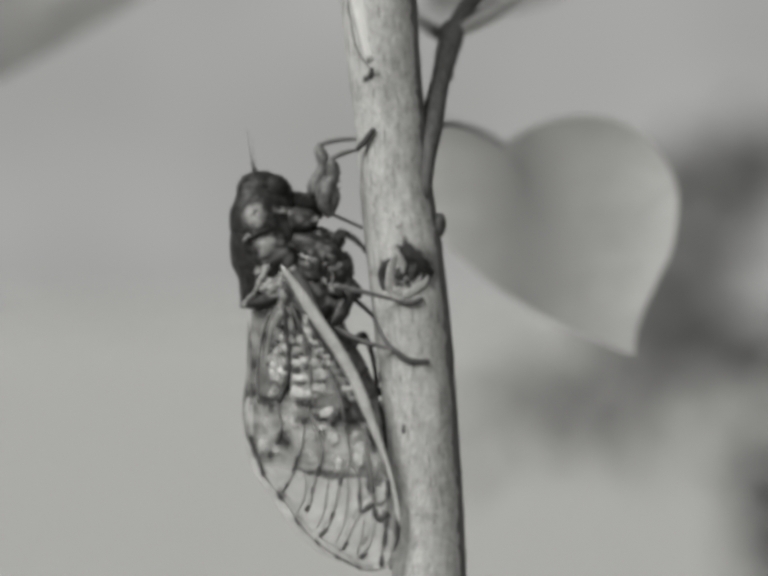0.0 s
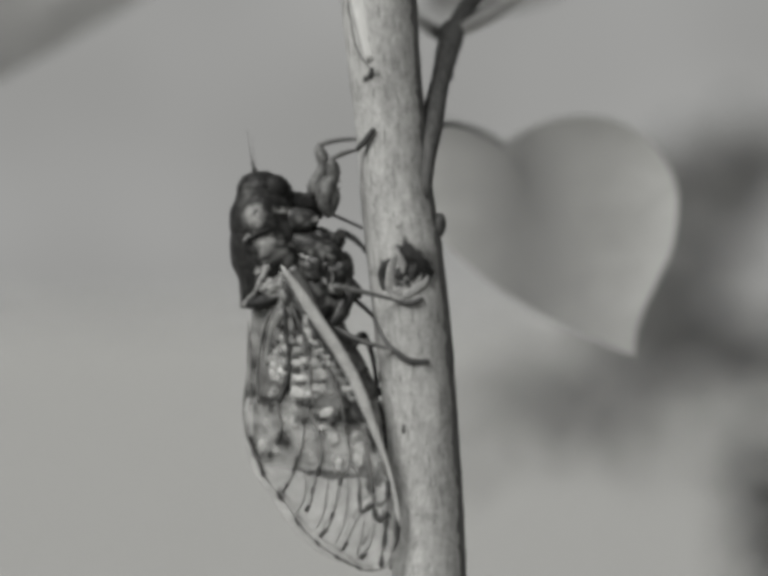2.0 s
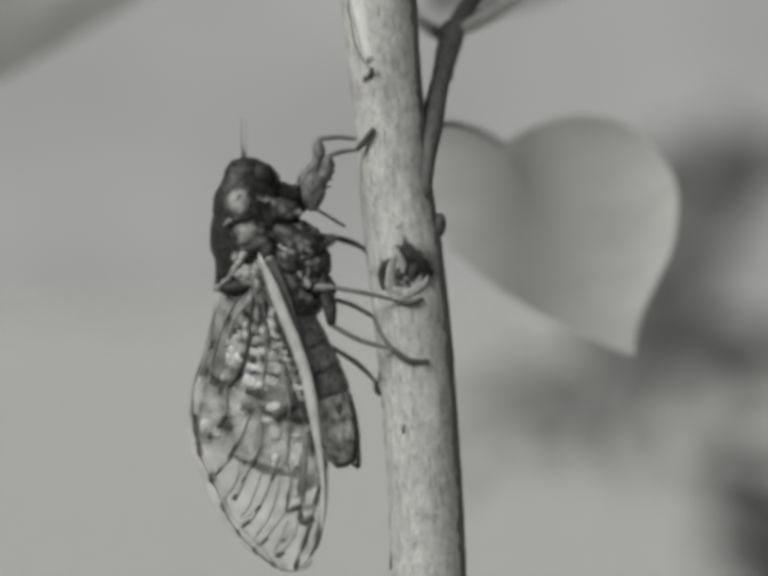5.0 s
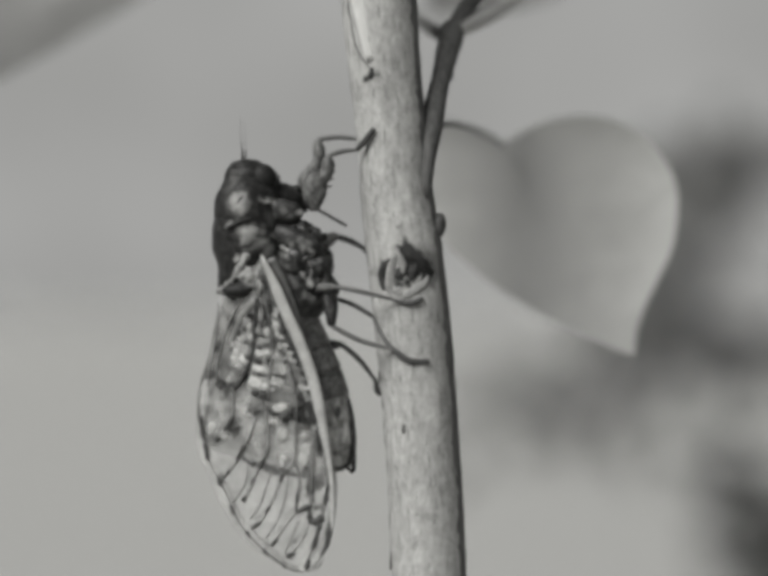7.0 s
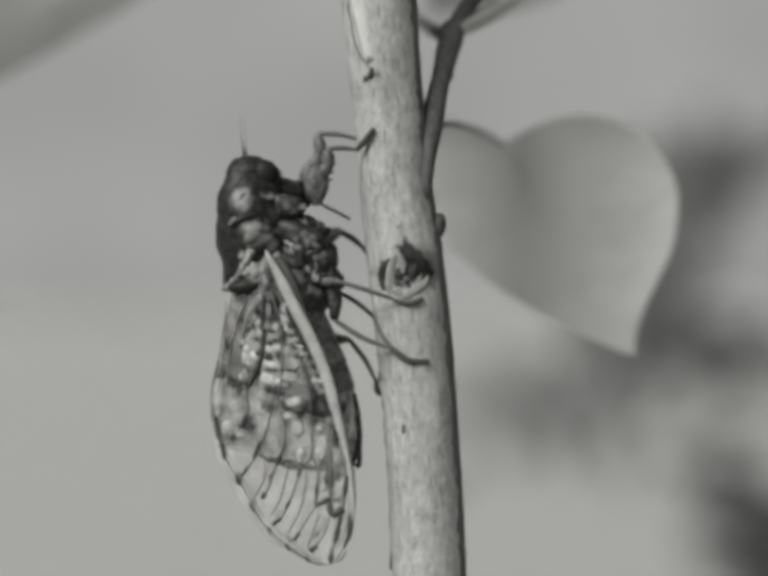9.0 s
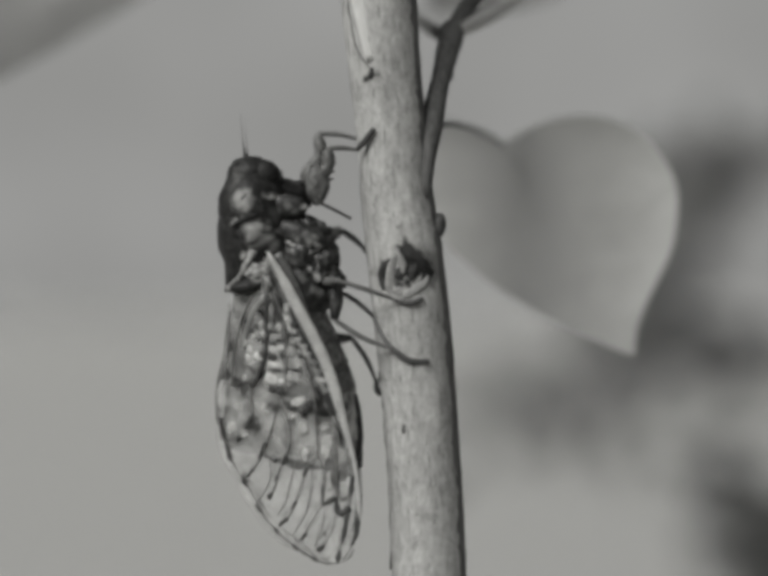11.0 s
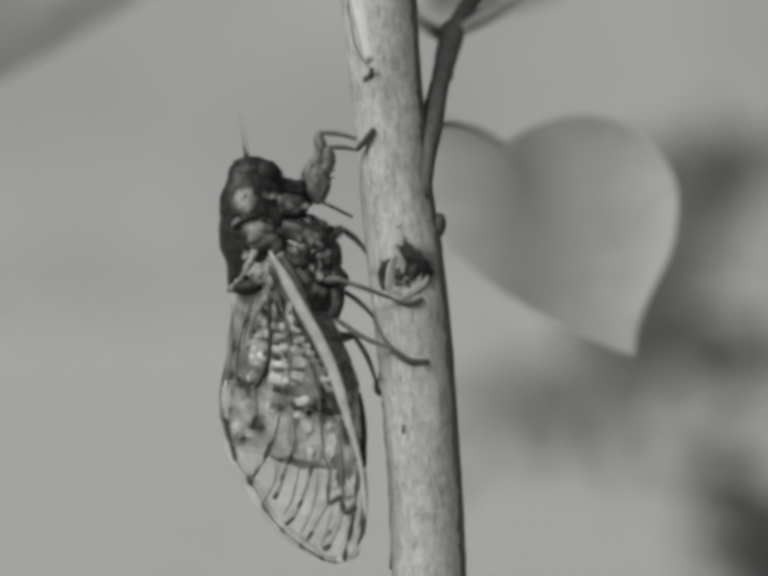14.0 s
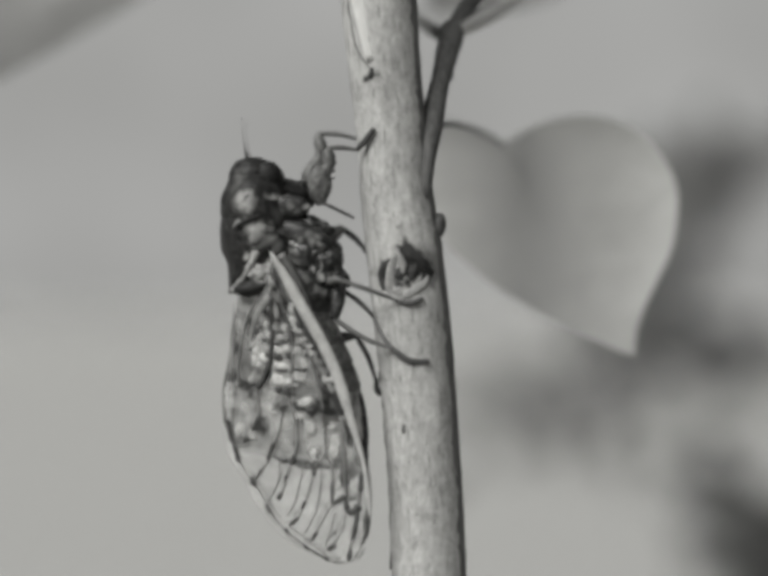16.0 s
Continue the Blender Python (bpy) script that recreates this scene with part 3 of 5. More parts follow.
place_leaf(broad_leaf, *AT, -17.4)
add_stalk(broad_leaf, [AT, AT + Vector((3, -4, 4)), (-28, 24, 107), (-14, 6, 101), (-5, 1, 96)], 0.6, 0.9, TWIG)


# a second shrub far behind and out of focus: branches with drifts of small leaves
# drift: centre (x, z) and half size at the shrub's depth, tilt, number of leaves
DRIFTS = (
    ((170, 63), (36, 8), -6, 62), ((146, 34), (12, 42), 22, 150), ((124, -14), (12, 22), 22, 60), ((106, -48), (52, 22), -24, 54), ((62, -57), (28, 15), -8, 20), ((188, -32), (22, 13), 4, 36), ((158, -26), (30, 9), -4, 22),
)
NEAR_DRIFTS = (((203, -136), (15, 44), -31, 180), ((218, -150), (14, 40), -31, 60))


def small_leaf_mesh(name, length, mat, seed):
    """A folded, pointed leaf blade, thick as a leaf is."""
    bm = bmesh.new()
    rows = []
    for lift in (0.0, 0.02):
        grid = []
        for i in range(9):
            t = i / 8
            w = 0.30 * math.sin(math.pi * min(1, 0.02 + 0.98 * t)) ** 0.7 * (1.2 - 0.5 * t)
            grid.append([bm.verts.new(((u * w) * length, (abs(u) * 0.08 - 0.25 * t * t + 0.03 * noise.noise((u * 2, t * 4, seed)) + lift) * length, -t * length)) for u in (-1, -0.5, 0, 0.5, 1)])
        rows.append(grid)
    for grid in rows:
        for i in range(8):
            for j in range(4):
                bm.faces.new((grid[i][j], grid[i][j + 1], grid[i + 1][j + 1], grid[i + 1][j]))
    bmesh.ops.scale(bm, verts=bm.verts, vec=(MM, MM, MM))
    me = bpy.data.meshes.new(name)
    bm.to_mesh(me)
    bm.free()
    me.materials.append(mat)
    for f in me.polygons:
        f.use_smooth = True
    return me


def build_back_shrub(name, label, foot, drifts, mat, seed):
    rng = random.Random(seed)
    foot = Vector(foot)
    shrub = empty(name, world_mm(*foot))
    tagged(shrub, label, "shrub")
    bm = bmesh.new()
    trunk_line = smooth_line([foot, foot + Vector((15, 2, 300)), foot + Vector((18, -2, 500)), foot + Vector((12, 0, 620)), foot + Vector((5, 4, 720))], 8)
    add_tube(bm, trunk_line, lambda t: 6.0 - 3.5 * t, 12)
    part("trunk", bm, TWIG, shrub, base=foot)
    meshes = [small_leaf_mesh("leaf", size, mat, k) for k, size in enumerate((14, 17, 20))]
    for (cx, cz), (hw, hh), tilt, count in drifts:
        turn = Matrix.Rotation(radians(tilt), 3, "Y")
        root = min(trunk_line, key=lambda p: (p - Vector((cx, 480, cz - 25))).length)
        bm = bmesh.new()
        add_tube(bm, smooth_line([root, root.lerp(Vector((cx, 480, cz)), 0.5) + Vector((0, 8, 6)), Vector((cx, 480, cz)) - turn @ Vector((0.5 * hw, 0, 0))], 6), lambda t: 1.3 - 0.9 * t, 8)
        part("branch", bm, TWIG, shrub, base=foot)
        for k in range(count):
            spread = turn @ Vector((rng.gauss(0, 0.62) * hw, rng.uniform(-40, 160), rng.gauss(0, 0.62) * hh))
            leaf = new("leaf", rng.choice(meshes))
            leaf.parent = shrub
            leaf.matrix_local = Matrix.Translation((Vector((cx, 480, cz)) + spread - foot) * MM) @ pose(0, 0, 0, rng.uniform(-35, 35), rng.uniform(-110, 110), rng.uniform(-60, 60))
    return shrub


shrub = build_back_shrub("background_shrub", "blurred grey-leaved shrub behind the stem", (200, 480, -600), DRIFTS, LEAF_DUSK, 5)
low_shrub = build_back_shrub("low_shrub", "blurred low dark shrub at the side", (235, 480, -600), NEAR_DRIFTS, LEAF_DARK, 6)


# ---- the cicada ----
HOME = Vector((-11.2, 0.0, 5.4))
cicada = empty("cicada", world_mm(*HOME))
tagged(cicada, "dark cicada with clear veined wings clinging to the stem", "insect")


def two(p):
    return p[0], p[2]


# thin raised seams of the shell, (guide line, thickness, material)
SEAMS = (
    ([(-1.67, -4.86, 1.72), (-1.53, -4.88, 2.11), (-1.31, -4.84, 2.46)], 0.17, LEGMID),
    ([(-2.53, -4.55, -0.85), (-1.75, -4.72, -0.35), (-0.79, -4.85, 0.11), (0.04, -4.8, 0.43), (0.86, -4.55, 0.38)], 0.22, EYEMAT),
    ([(2.36, -3.38, -0.60), (3.30, -3.38, -0.95), (3.78, -3.38, -1.91), (3.33, -3.38, -2.66)], 0.16, PATCH),
    ([(3.55, -3.68, -3.00), (4.64, -3.68, -3.34), (5.50, -3.68, -2.91), (6.30, -3.68, -2.44)], 0.20, LEGMID),
    ([(4.34, -3.68, -4.32), (5.18, -3.68, -4.53), (5.60, -3.68, -5.24)], 0.16, PATCH),
    ([(2.83, -3.68, -2.05), (3.53, -3.68, -2.41), (4.10, -3.68, -2.19)], 0.22, PATCH),
    ([(1.60, -2.38, 0.49), (2.83, -2.38, 0.40), (4.04, -2.38, 0.74)], 0.20, LEGMID),
    ([(0.66, -2.28, 2.77), (1.51, -2.28, 2.51), (2.63, -2.28, 2.56)], 0.26, PATCH),
    ([(5.75, -3.68, -3.29), (6.14, -3.68, -4.25), (5.98, -3.68, -5.23)], 0.14, LEGMID),
    ([(6.83, -2.98, -2.98), (7.47, -2.98, -4.18), (7.71, -2.98, -5.24)], 0.18, LEGMID),
    ([(-2.79, -4.28, -0.86), (-2.09, -4.28, -0.25), (-0.90, -4.28, 0.38), (0.30, -4.28, 0.53)], 0.16, LEGMID),
)


def build_body():
    bm = bmesh.new()
    add_blob(bm, (-1.15, 0.00, 4.58), (2.65, 3.7, 1.95), 10, 0.06, 1, 28, 18)
    add_blob(bm, (-2.84, 0.00, 4.42), (0.95, 2.6, 1.7), 6, 0.1, 2)
    add_blob(bm, (0.30, 0.00, 4.11), (1.6, 3.2, 1.7), 30, 0.06, 3)
    head = part("head", bm, SHELL, cicada)
    bm = bmesh.new()
    add_blob(bm, (2.31, 0.00, 3.09), (2.7, 2.3, 1.35), 12, 0.08, 3, 24, 14)
    add_blob(bm, (3.65, 0.00, 3.72), (0.85, 1.2, 0.65), 0, 0.1, 4)
    add_blob(bm, (3.39, 0.00, 2.29), (1.6, 1.7, 0.85), 10, 0.1, 5)
    part("face", bm, SHELL, cicada, "dark bulging face")
    for side in (-1, 1):
        bm = bmesh.new()
        c = Vector((0.42, -2.90, 4.59))
        add_blob(bm, (c.x, side * 2.75, c.z), (1.3, 0.9, 1.35), 0, 0.06, 5, 20, 14)
        part("eye", bm, EYEMAT, cicada, "dark compound eye")
        bm = bmesh.new()
        a, b, c = Vector((-1.94, -1.20, 6.20)), Vector((-2.28, -1.60, 8.11)), Vector((-2.57, -2.00, 10.52))
        add_tube(bm, smooth_line([Vector((p.x + (0.05 if side > 0 else 0), side * -p.y, p.z)) for p in (a, b, c)]), lambda t: 0.20 * (1 - t) ** 4 + 0.03 * (1 - 0.6 * t), 6)
        part("antenna", bm, LEG, cicada, "hair-thin antenna")
    bm = bmesh.new()
    add_tube(bm, smooth_line([(4.15, 0.00, 2.76), (6.38, 0.00, 1.91), (9.06, 0.00, 0.70)]), lambda t: 0.19 - 0.04 * t, 8)
    part("beak", bm, LEGMID, cicada, "thin straight beak")
    # pronotum, mesonotum with its tail, underside
    bm = bmesh.new()
    add_loft(bm, [(*two((-0.60, 0.00, 4.60)), 2.85, 3.6), (*two((-0.70, 0.00, 3.27)), 3.27, 4.6), (*two((-0.82, 0.00, 1.84)), 3.62, 5.0), (*two((-0.67, 0.00, 0.60)), 3.85, 5.0), (*two((-0.55, 0.00, -0.24)), 3.91, 4.7)], 36, 5, 0.05, 1, -0.15)
    part("pronotum", bm, SHELL, cicada)
    bm = bmesh.new()
    add_loft(bm, [(*two((-0.58, 0.00, 0.46)), 3.83, 4.5), (*two((-0.46, 0.00, -0.93)), 4.02, 4.8), (*two((-0.40, 0.00, -2.89)), 3.96, 4.7), (*two((-0.34, 0.00, -4.63)), 3.45, 4.2), (*two((-1.17, 0.00, -5.97)), 2.3, 3.4), (*two((-2.28, 0.00, -6.98)), 1.2, 2.0), (*two((-3.04, 0.00, -7.45)), 0.5, 0.9)], 36, 5, 0.05, 2, -0.1)
    part("mesonotum", bm, SHELL, cicada)
    bm = bmesh.new()
    add_loft(bm, [(*two((1.75, 0.00, 2.46)), 1.9, 2.2), (*two((2.00, 0.00, 1.21)), 2.3, 2.8), (*two((3.00, 0.00, -0.48)), 2.9, 3.4), (*two((4.05, 0.00, -2.67)), 3.1, 3.8), (*two((4.88, 0.00, -5.11)), 3.2, 3.6), (*two((5.11, 0.00, -7.60)), 2.6, 3.2), (*two((5.39, 0.00, -9.08)), 1.6, 2.0)], 36, 6, 0.22, 3)
    part("underside", bm, VENTER, cicada)
    # lobes of the thorax where the legs join
    for c, r, turn, seed in (((5.46, -2.60, -1.62), (1.6, 1.3, 1.15), 24, 1), ((6.49, -2.40, -3.74), (1.45, 1.3, 1.5), -12, 3), ((7.31, 0.50, -3.37), (0.75, 1.3, 1.6), 0, 2), ((7.76, -1.60, -5.44), (1.3, 1.4, 0.95), 28, 4), ((4.81, -2.00, -0.18), (1.5, 1.4, 0.85), 22, 5), ((4.28, -3.20, -3.47), (1.0, 0.8, 1.6), -20, 6), ((6.16, -3.00, -5.25), (0.8, 0.7, 0.9), 0, 7)):
        bm = bmesh.new()
        add_blob(bm, c, r, turn, 0.35, seed, 26, 18)
        part("coxa", bm, VENTER, cicada)
    # wedge-shaped plates from which the front and middle legs spring
    for guide, widths in (
        ([(-0.30, -2.40, 1.25), (1.30, -2.90, 1.42), (2.80, -3.10, 1.48), (4.02, -3.20, 1.39), (4.68, -3.30, 1.31)], (0.9, 1.1, 1.2, 0.95, 0.35)),
        ([(1.50, -2.60, -0.60), (3.20, -3.20, -1.05), (4.90, -3.50, -1.66), (5.85, -3.50, -1.97), (6.42, -3.50, -2.20)], (1.0, 1.15, 1.2, 1.0, 0.35)),
    ):
        bm = bmesh.new()
        table = tuple((k / (len(widths) - 1), w) for k, w in enumerate(widths))
        add_tube(bm, smooth_line(guide, 6), lambda t, table=table: ramp_at(table, t) * (1 + 0.03 * math.sin(21 * t)), 20, 0.6)
        part("leg_plate", bm, PLATE, cicada, "mottled grey plate at the root of a leg")
    for c, r in (((5.54, -2.60, 3.90), (1.2, 1.1, 2.1)), ((4.99, 1.40, 3.94), (1.0, 1.0, 1.9))):
        bm = bmesh.new()
        add_blob(bm, c, r, -6, 0.2, 12)
        part("front_coxa", bm, LEGPALE, cicada, "grey swollen base of a front leg")
    for c, r, turn, seed in (((0.22, -4.25, -5.10), (1.15, 0.30, 0.78), -14, 2), ((1.27, -4.60, -6.34), (0.34, 0.4, 0.7), -8, 5), ((-2.60, -2.70, -7.00), (0.45, 0.5, 0.40), 20, 4)):
        bm = bmesh.new()
        add_blob(bm, c, r, turn, 0.5, seed, 24, 16)
        part("cross_ridge", bm, PATCH, cicada, "pale raised cross ridge of the back")
    bm = bmesh.new()
    add_tube(bm, smooth_line([(-0.31, -4.50, -2.99), (-0.74, -4.45, -4.20), (-1.61, -3.90, -5.83), (-2.55, -2.80, -6.94)], 8), lambda t: 0.40 - 0.16 * t + 0.09 * math.sin(17 * t), 12, 0.5)
    part("cross_ridge", bm, PATCH, cicada, "pale raised cross ridge of the back")
    rng = random.Random(11)
    for k in range(5):
        f, g = rng.random(), rng.random()
        base = Vector((2.31, -3.30, -0.07)).lerp(Vector((4.96, -3.50, -6.39)), f) + Vector((3.6 * g, 0.7 * abs(g - 0.35), -0.4 * g))
        bm = bmesh.new()
        add_blob(bm, base, (0.45 + 0.6 * rng.random(), 0.22, 0.4 + 0.6 * rng.random()), rng.uniform(-50, 50), 0.6, k, 14, 10)
        part("thorax_plate", bm, VENTER, cicada)
    bm = bmesh.new()
    add_tube(bm, smooth_line([(1.99, -4.30, -3.36), (3.57, -4.20, -5.74), (4.98, -3.90, -8.54), (6.11, -3.60, -11.37)]), lambda t: 0.5 - 0.25 * t, 10, 0.6)
    part("side_band", bm, LEGMID, cicada, "grey band along the flank")
    for guide, r, mat in SEAMS:
        bm = bmesh.new()
        add_tube(bm, smooth_line(guide, 5), lambda t, r=r: r * (0.4 + 0.6 * math.sin(math.pi * (0.1 + 0.8 * t))) * (1 + 0.3 * math.sin(13 * t)), 8, 0.6)
        part("seam", bm, mat, cicada)
    bm = bmesh.new()
    add_blob(bm, (-0.68, -3.60, -6.72), (1.9, 1.2, 0.85), -12, 0.15, 9)
    part("hind_back", bm, SHELL, cicada, "dark lobe between the wing roots")


build_body()

# abdomen, hinged behind the thorax
ABD = Vector((4.00, 0.00, -8.25))


def build_abdomen():
    spine = smooth_line([(4.00, 0.00, -8.00), (5.25, 0.00, -12.50), (6.35, 0.00, -17.50), (7.05, 0.00, -22.50), (7.20, 0.00, -25.25)], 8)
    girth = ((0, 2.3), (0.25, 2.6), (0.45, 2.85), (0.6, 2.65), (0.75, 2.15), (0.9, 1.5), (1, 0.7))
    bm = bmesh.new()
    add_tube(bm, spine, lambda t: ramp_at(girth, t) * 0.94, 24, 1.05)
    abdomen = part("abdomen", bm, VENTER, cicada, centre=ABD)
    count = 8
    for k in range(count):
        a, b = k / count, (k + 1.12) / count
        line = []
        for t in np.linspace(a, min(b, 1), 6):
            f = t * (len(spine) - 1)
            i = min(int(f), len(spine) - 2)
            line.append(spine[i].lerp(spine[i + 1], f - i))
        bm = bmesh.new()
        add_tube(bm, line, lambda s, a=a, b=b: ramp_at(girth, a + (b - a) * s) * (0.98 + 0.04 * s), 24, 1.05)
        part("segment", bm, BELLY if k < 4 else BELLY_PALE, abdomen, base=ABD)
    bm = bmesh.new()
    keel = []
    for t in np.linspace(0.52, 0.97, 12):
        f = t * (len(spine) - 1)
        i = min(int(f), len(spine) - 2)
        keel.append(spine[i].lerp(spine[i + 1], f - i) + Vector((0.90, -0.38, 0)) * (ramp_at(girth, t) * 1.02))
    add_tube(bm, keel, lambda t: 0.30 + 0.12 * math.sin(3.1 * t), 10)
    part("belly_ridge", bm, VENTER, abdomen, "dark ridge down the underside of the abdomen", base=ABD)
    bm = bmesh.new()
    add_tube(bm, smooth_line([(8.10, 0.00, -21.25), (8.90, 0.00, -23.50), (8.80, 0.00, -25.50)]), lambda t: 0.45 - 0.25 * t, 8)
    add_tube(bm, smooth_line([(7.60, 0.00, -23.00), (8.10, 0.00, -24.75), (8.70, 0.00, -25.60)]), lambda t: 0.3 - 0.15 * t, 8)
    part("egg_layer", bm, VENTER, abdomen, "dark pointed tip of the abdomen", base=ABD)
    return abdomen


abdomen = build_abdomen()

# wings: edges as functions of height, the near pair sloping from the ridge of the back out to the front edge
WING = Vector((1.31, -4.20, -3.66))
FRONT = [(-10.30, 2.15), (-8.55, -0.60), (-6.70, -3.10), (-4.90, -5.60), (-3.50, -8.10), (-2.30, -10.60), (-1.30, -13.10), (-0.20, -15.60), (0.60, -18.10), (1.25, -20.60), (1.50, -23.10), (1.45, -25.60), (0.90, -27.35), (0.30, -28.35), (-0.70, -28.75)]
REAR = [(-10.60, 2.15), (-12.45, -0.60), (-13.75, -2.60), (-13.85, -5.60), (-13.90, -8.60), (-14.25, -12.10), (-14.25, -15.10), (-13.85, -17.35), (-13.10, -19.10), (-11.90, -20.85), (-10.45, -23.10), (-8.50, -25.60), (-6.45, -27.20), (-3.95, -28.20), (-0.95, -28.75)]
FRONT.sort(key=lambda p: p[1])
REAR.sort(key=lambda p: p[1])


def front_x(z):
    return float(np.interp(z, [p[1] for p in FRONT], [p[0] for p in FRONT]))


def rear_x(z):
    return float(np.interp(z, [p[1] for p in REAR], [p[0] for p in REAR]))


def wing_point(x, z, side=-1, lift=0.0):
    """Point of the wing sheet in the cicada's space for a place (x, z) in its side view."""
    f, r = front_x(z), rear_x(z)
    u = min(max((f - x) / max(f - r, 0.3), 0.0), 1.0)
    down = min(max((2.0 - z) / 31.0, 0.0), 1.0)
    out = 4.9 - 4.0 * u ** 1.4 * (0.35 + 0.65 * min(1.0, down * 2.5)) + 0.5 * math.sin(math.pi * u) - 0.9 * down * (1 - u)
    out += 0.06 * math.sin(u * 40) * (1 - down) + 0.12 * noise.noise((x * 0.5, z * 0.4, 2.0))
    k = 1 - out / 136.7
    return Vector((x * k - HOME.x, side * (out + lift), z * k - HOME.z))


def add_sheet(bm, side, lift, zs, left, right, cols=26, thick=0.03, slant=0.0):
    """Thin sheet on the wing; slant: how much lower its last row lies at the right end."""
    grid = []
    for i, z in enumerate(zs):
        row = []
        for j in range(cols + 1):
            low = z - slant * (i / (len(zs) - 1)) * (j / cols)
            a, b = left(low), right(low)
            row.append(wing_point(a + (b - a) * j / cols, low, side, lift))
        grid.append(row)
    top = [[bm.verts.new(p) for p in row] for row in grid]
    low = [[bm.verts.new(p + Vector((0, -side * thick, 0))) for p in row] for row in grid]
    for i in range(len(zs) - 1):
        for j in range(cols):
            bm.faces.new((top[i][j], top[i][j + 1], top[i + 1][j + 1], top[i + 1][j]))
            bm.faces.new((low[i][j], low[i + 1][j], low[i + 1][j + 1], low[i][j + 1]))
    rim = [(i, 0) for i in range(len(zs))] + [(len(zs) - 1, j) for j in range(1, cols + 1)] + [(i, cols) for i in range(len(zs) - 2, -1, -1)] + [(0, j) for j in range(cols - 1, 0, -1)]
    for p, q in zip(rim, rim[1:] + rim[:1]):
        bm.faces.new((top[p[0]][p[1]], top[q[0]][q[1]], low[q[0]][q[1]], low[p[0]][p[1]]))


def vein_line(points, side, lift=0.05, steps=6):
    return [wing_point(p.x, p.y, side, lift) for p in smooth_line([Vector((*q, 0)) for q in points], steps)]


# long veins from the wing's root; (guide line, thickness at root, at end)
ROOT_VEINS = (
    ([(-10.28, -2.09), (-9.95, -4.17), (-9.69, -6.65), (-9.66, -8.15), (-9.97, -9.78), (-10.72, -11.65)], 0.17, 0.2),
    ([(-9.46, -1.62), (-8.81, -3.32), (-8.09, -5.26), (-7.57, -7.22), (-7.44, -9.97), (-7.19, -12.20)], 0.09, 0.1),
    ([(-9.13, -0.83), (-7.92, -3.24), (-7.04, -5.17), (-6.17, -7.10), (-5.28, -9.28), (-4.42, -11.71), (-4.02, -13.43)], 0.08, 0.1),
    ([(-11.52, -2.29), (-12.35, -4.37), (-12.79, -6.91), (-12.93, -9.43), (-12.83, -11.68)], 0.08, 0.10),
    ([(-13.96, -3.25), (-13.59, -6.48), (-13.63, -9.49), (-13.61, -12.00)], 0.05, 0.07),
)
PALE_VEIN = [(-10.21, -2.35), (-10.8, -3.1), (-11.41, -4.16), (-11.75, -5.44), (-11.94, -6.71), (-11.99, -7.82)]
MIDDLE_VEINS = (
    ([(-11.15, -11.51), (-10.69, -12.81), (-10.48, -14.20), (-10.78, -15.44), (-11.62, -17.00)], 0.11, 0.1),
    ([(-8.12, -14.02), (-8.30, -15.45), (-8.70, -17.26), (-9.13, -18.77), (-9.67, -19.79), (-10.26, -20.81)], 0.09, 0.1),
    ([(-7.81, -11.87), (-7.21, -13.56), (-6.56, -15.25), (-6.36, -16.99), (-6.61, -18.27), (-6.76, -19.20)], 0.08, 0.1),
    ([(-4.11, -13.70), (-3.65, -15.91), (-3.47, -17.91), (-4.34, -19.12)], 0.08, 0.09),
    ([(-3.47, -17.91), (-2.66, -19.22), (-2.42, -21.31), (-2.39, -22.81), (-3.00, -24.14), (-3.60, -25.47), (-4.23, -26.65)], 0.1, 0.08),
    ([(-5.38, -17.53), (-4.76, -18.96)], 0.06, 0.06),
    ([(-4.19, -17.39), (-4.55, -19.04)], 0.06, 0.06),
    ([(-1.92, -15.21), (-1.31, -19.16), (-1.13, -21.16), (-0.79, -23.13)], 0.1, 0.12),
    ([(-0.88, -15.09), (-0.24, -17.53), (0.32, -19.73), (0.42, -21.48), (0.35, -23.00)], 0.1, 0.13),
)
TIP_VEINS = (
    ([(-8.09, -19.05), (-7.93, -20.44), (-8.31, -21.99), (-8.99, -23.08)], 0.06, 0.06),
    ([(-7.01, -19.23), (-7.29, -21.12), (-7.53, -22.16), (-7.86, -22.80)], 0.07, 0.08),
    ([(-5.59, -19.26), (-5.87, -21.21), (-6.16, -23.00), (-6.86, -24.44)], 0.06, 0.06),
    ([(-4.42, -19.28), (-4.65, -20.81), (-4.90, -22.10), (-5.22, -23.25), (-5.74, -24.51), (-6.60, -25.42)], 0.08, 0.08),
    ([(-3.76, -19.35), (-3.71, -21.46), (-3.95, -23.75), (-4.90, -26.03)], 0.06, 0.06),
    ([(-1.98, -23.77), (-2.28, -25.57), (-2.78, -27.29)], 0.06, 0.06),
    ([(-0.86, -23.89), (-1.11, -25.18), (-1.49, -26.23), (-2.40, -27.60)], 0.08, 0.08),
    ([(0.33, -23.25), (0.25, -24.77), (0.03, -26.30), (-0.23, -27.09), (-0.23, -28.40)], 0.11, 0.1),
)
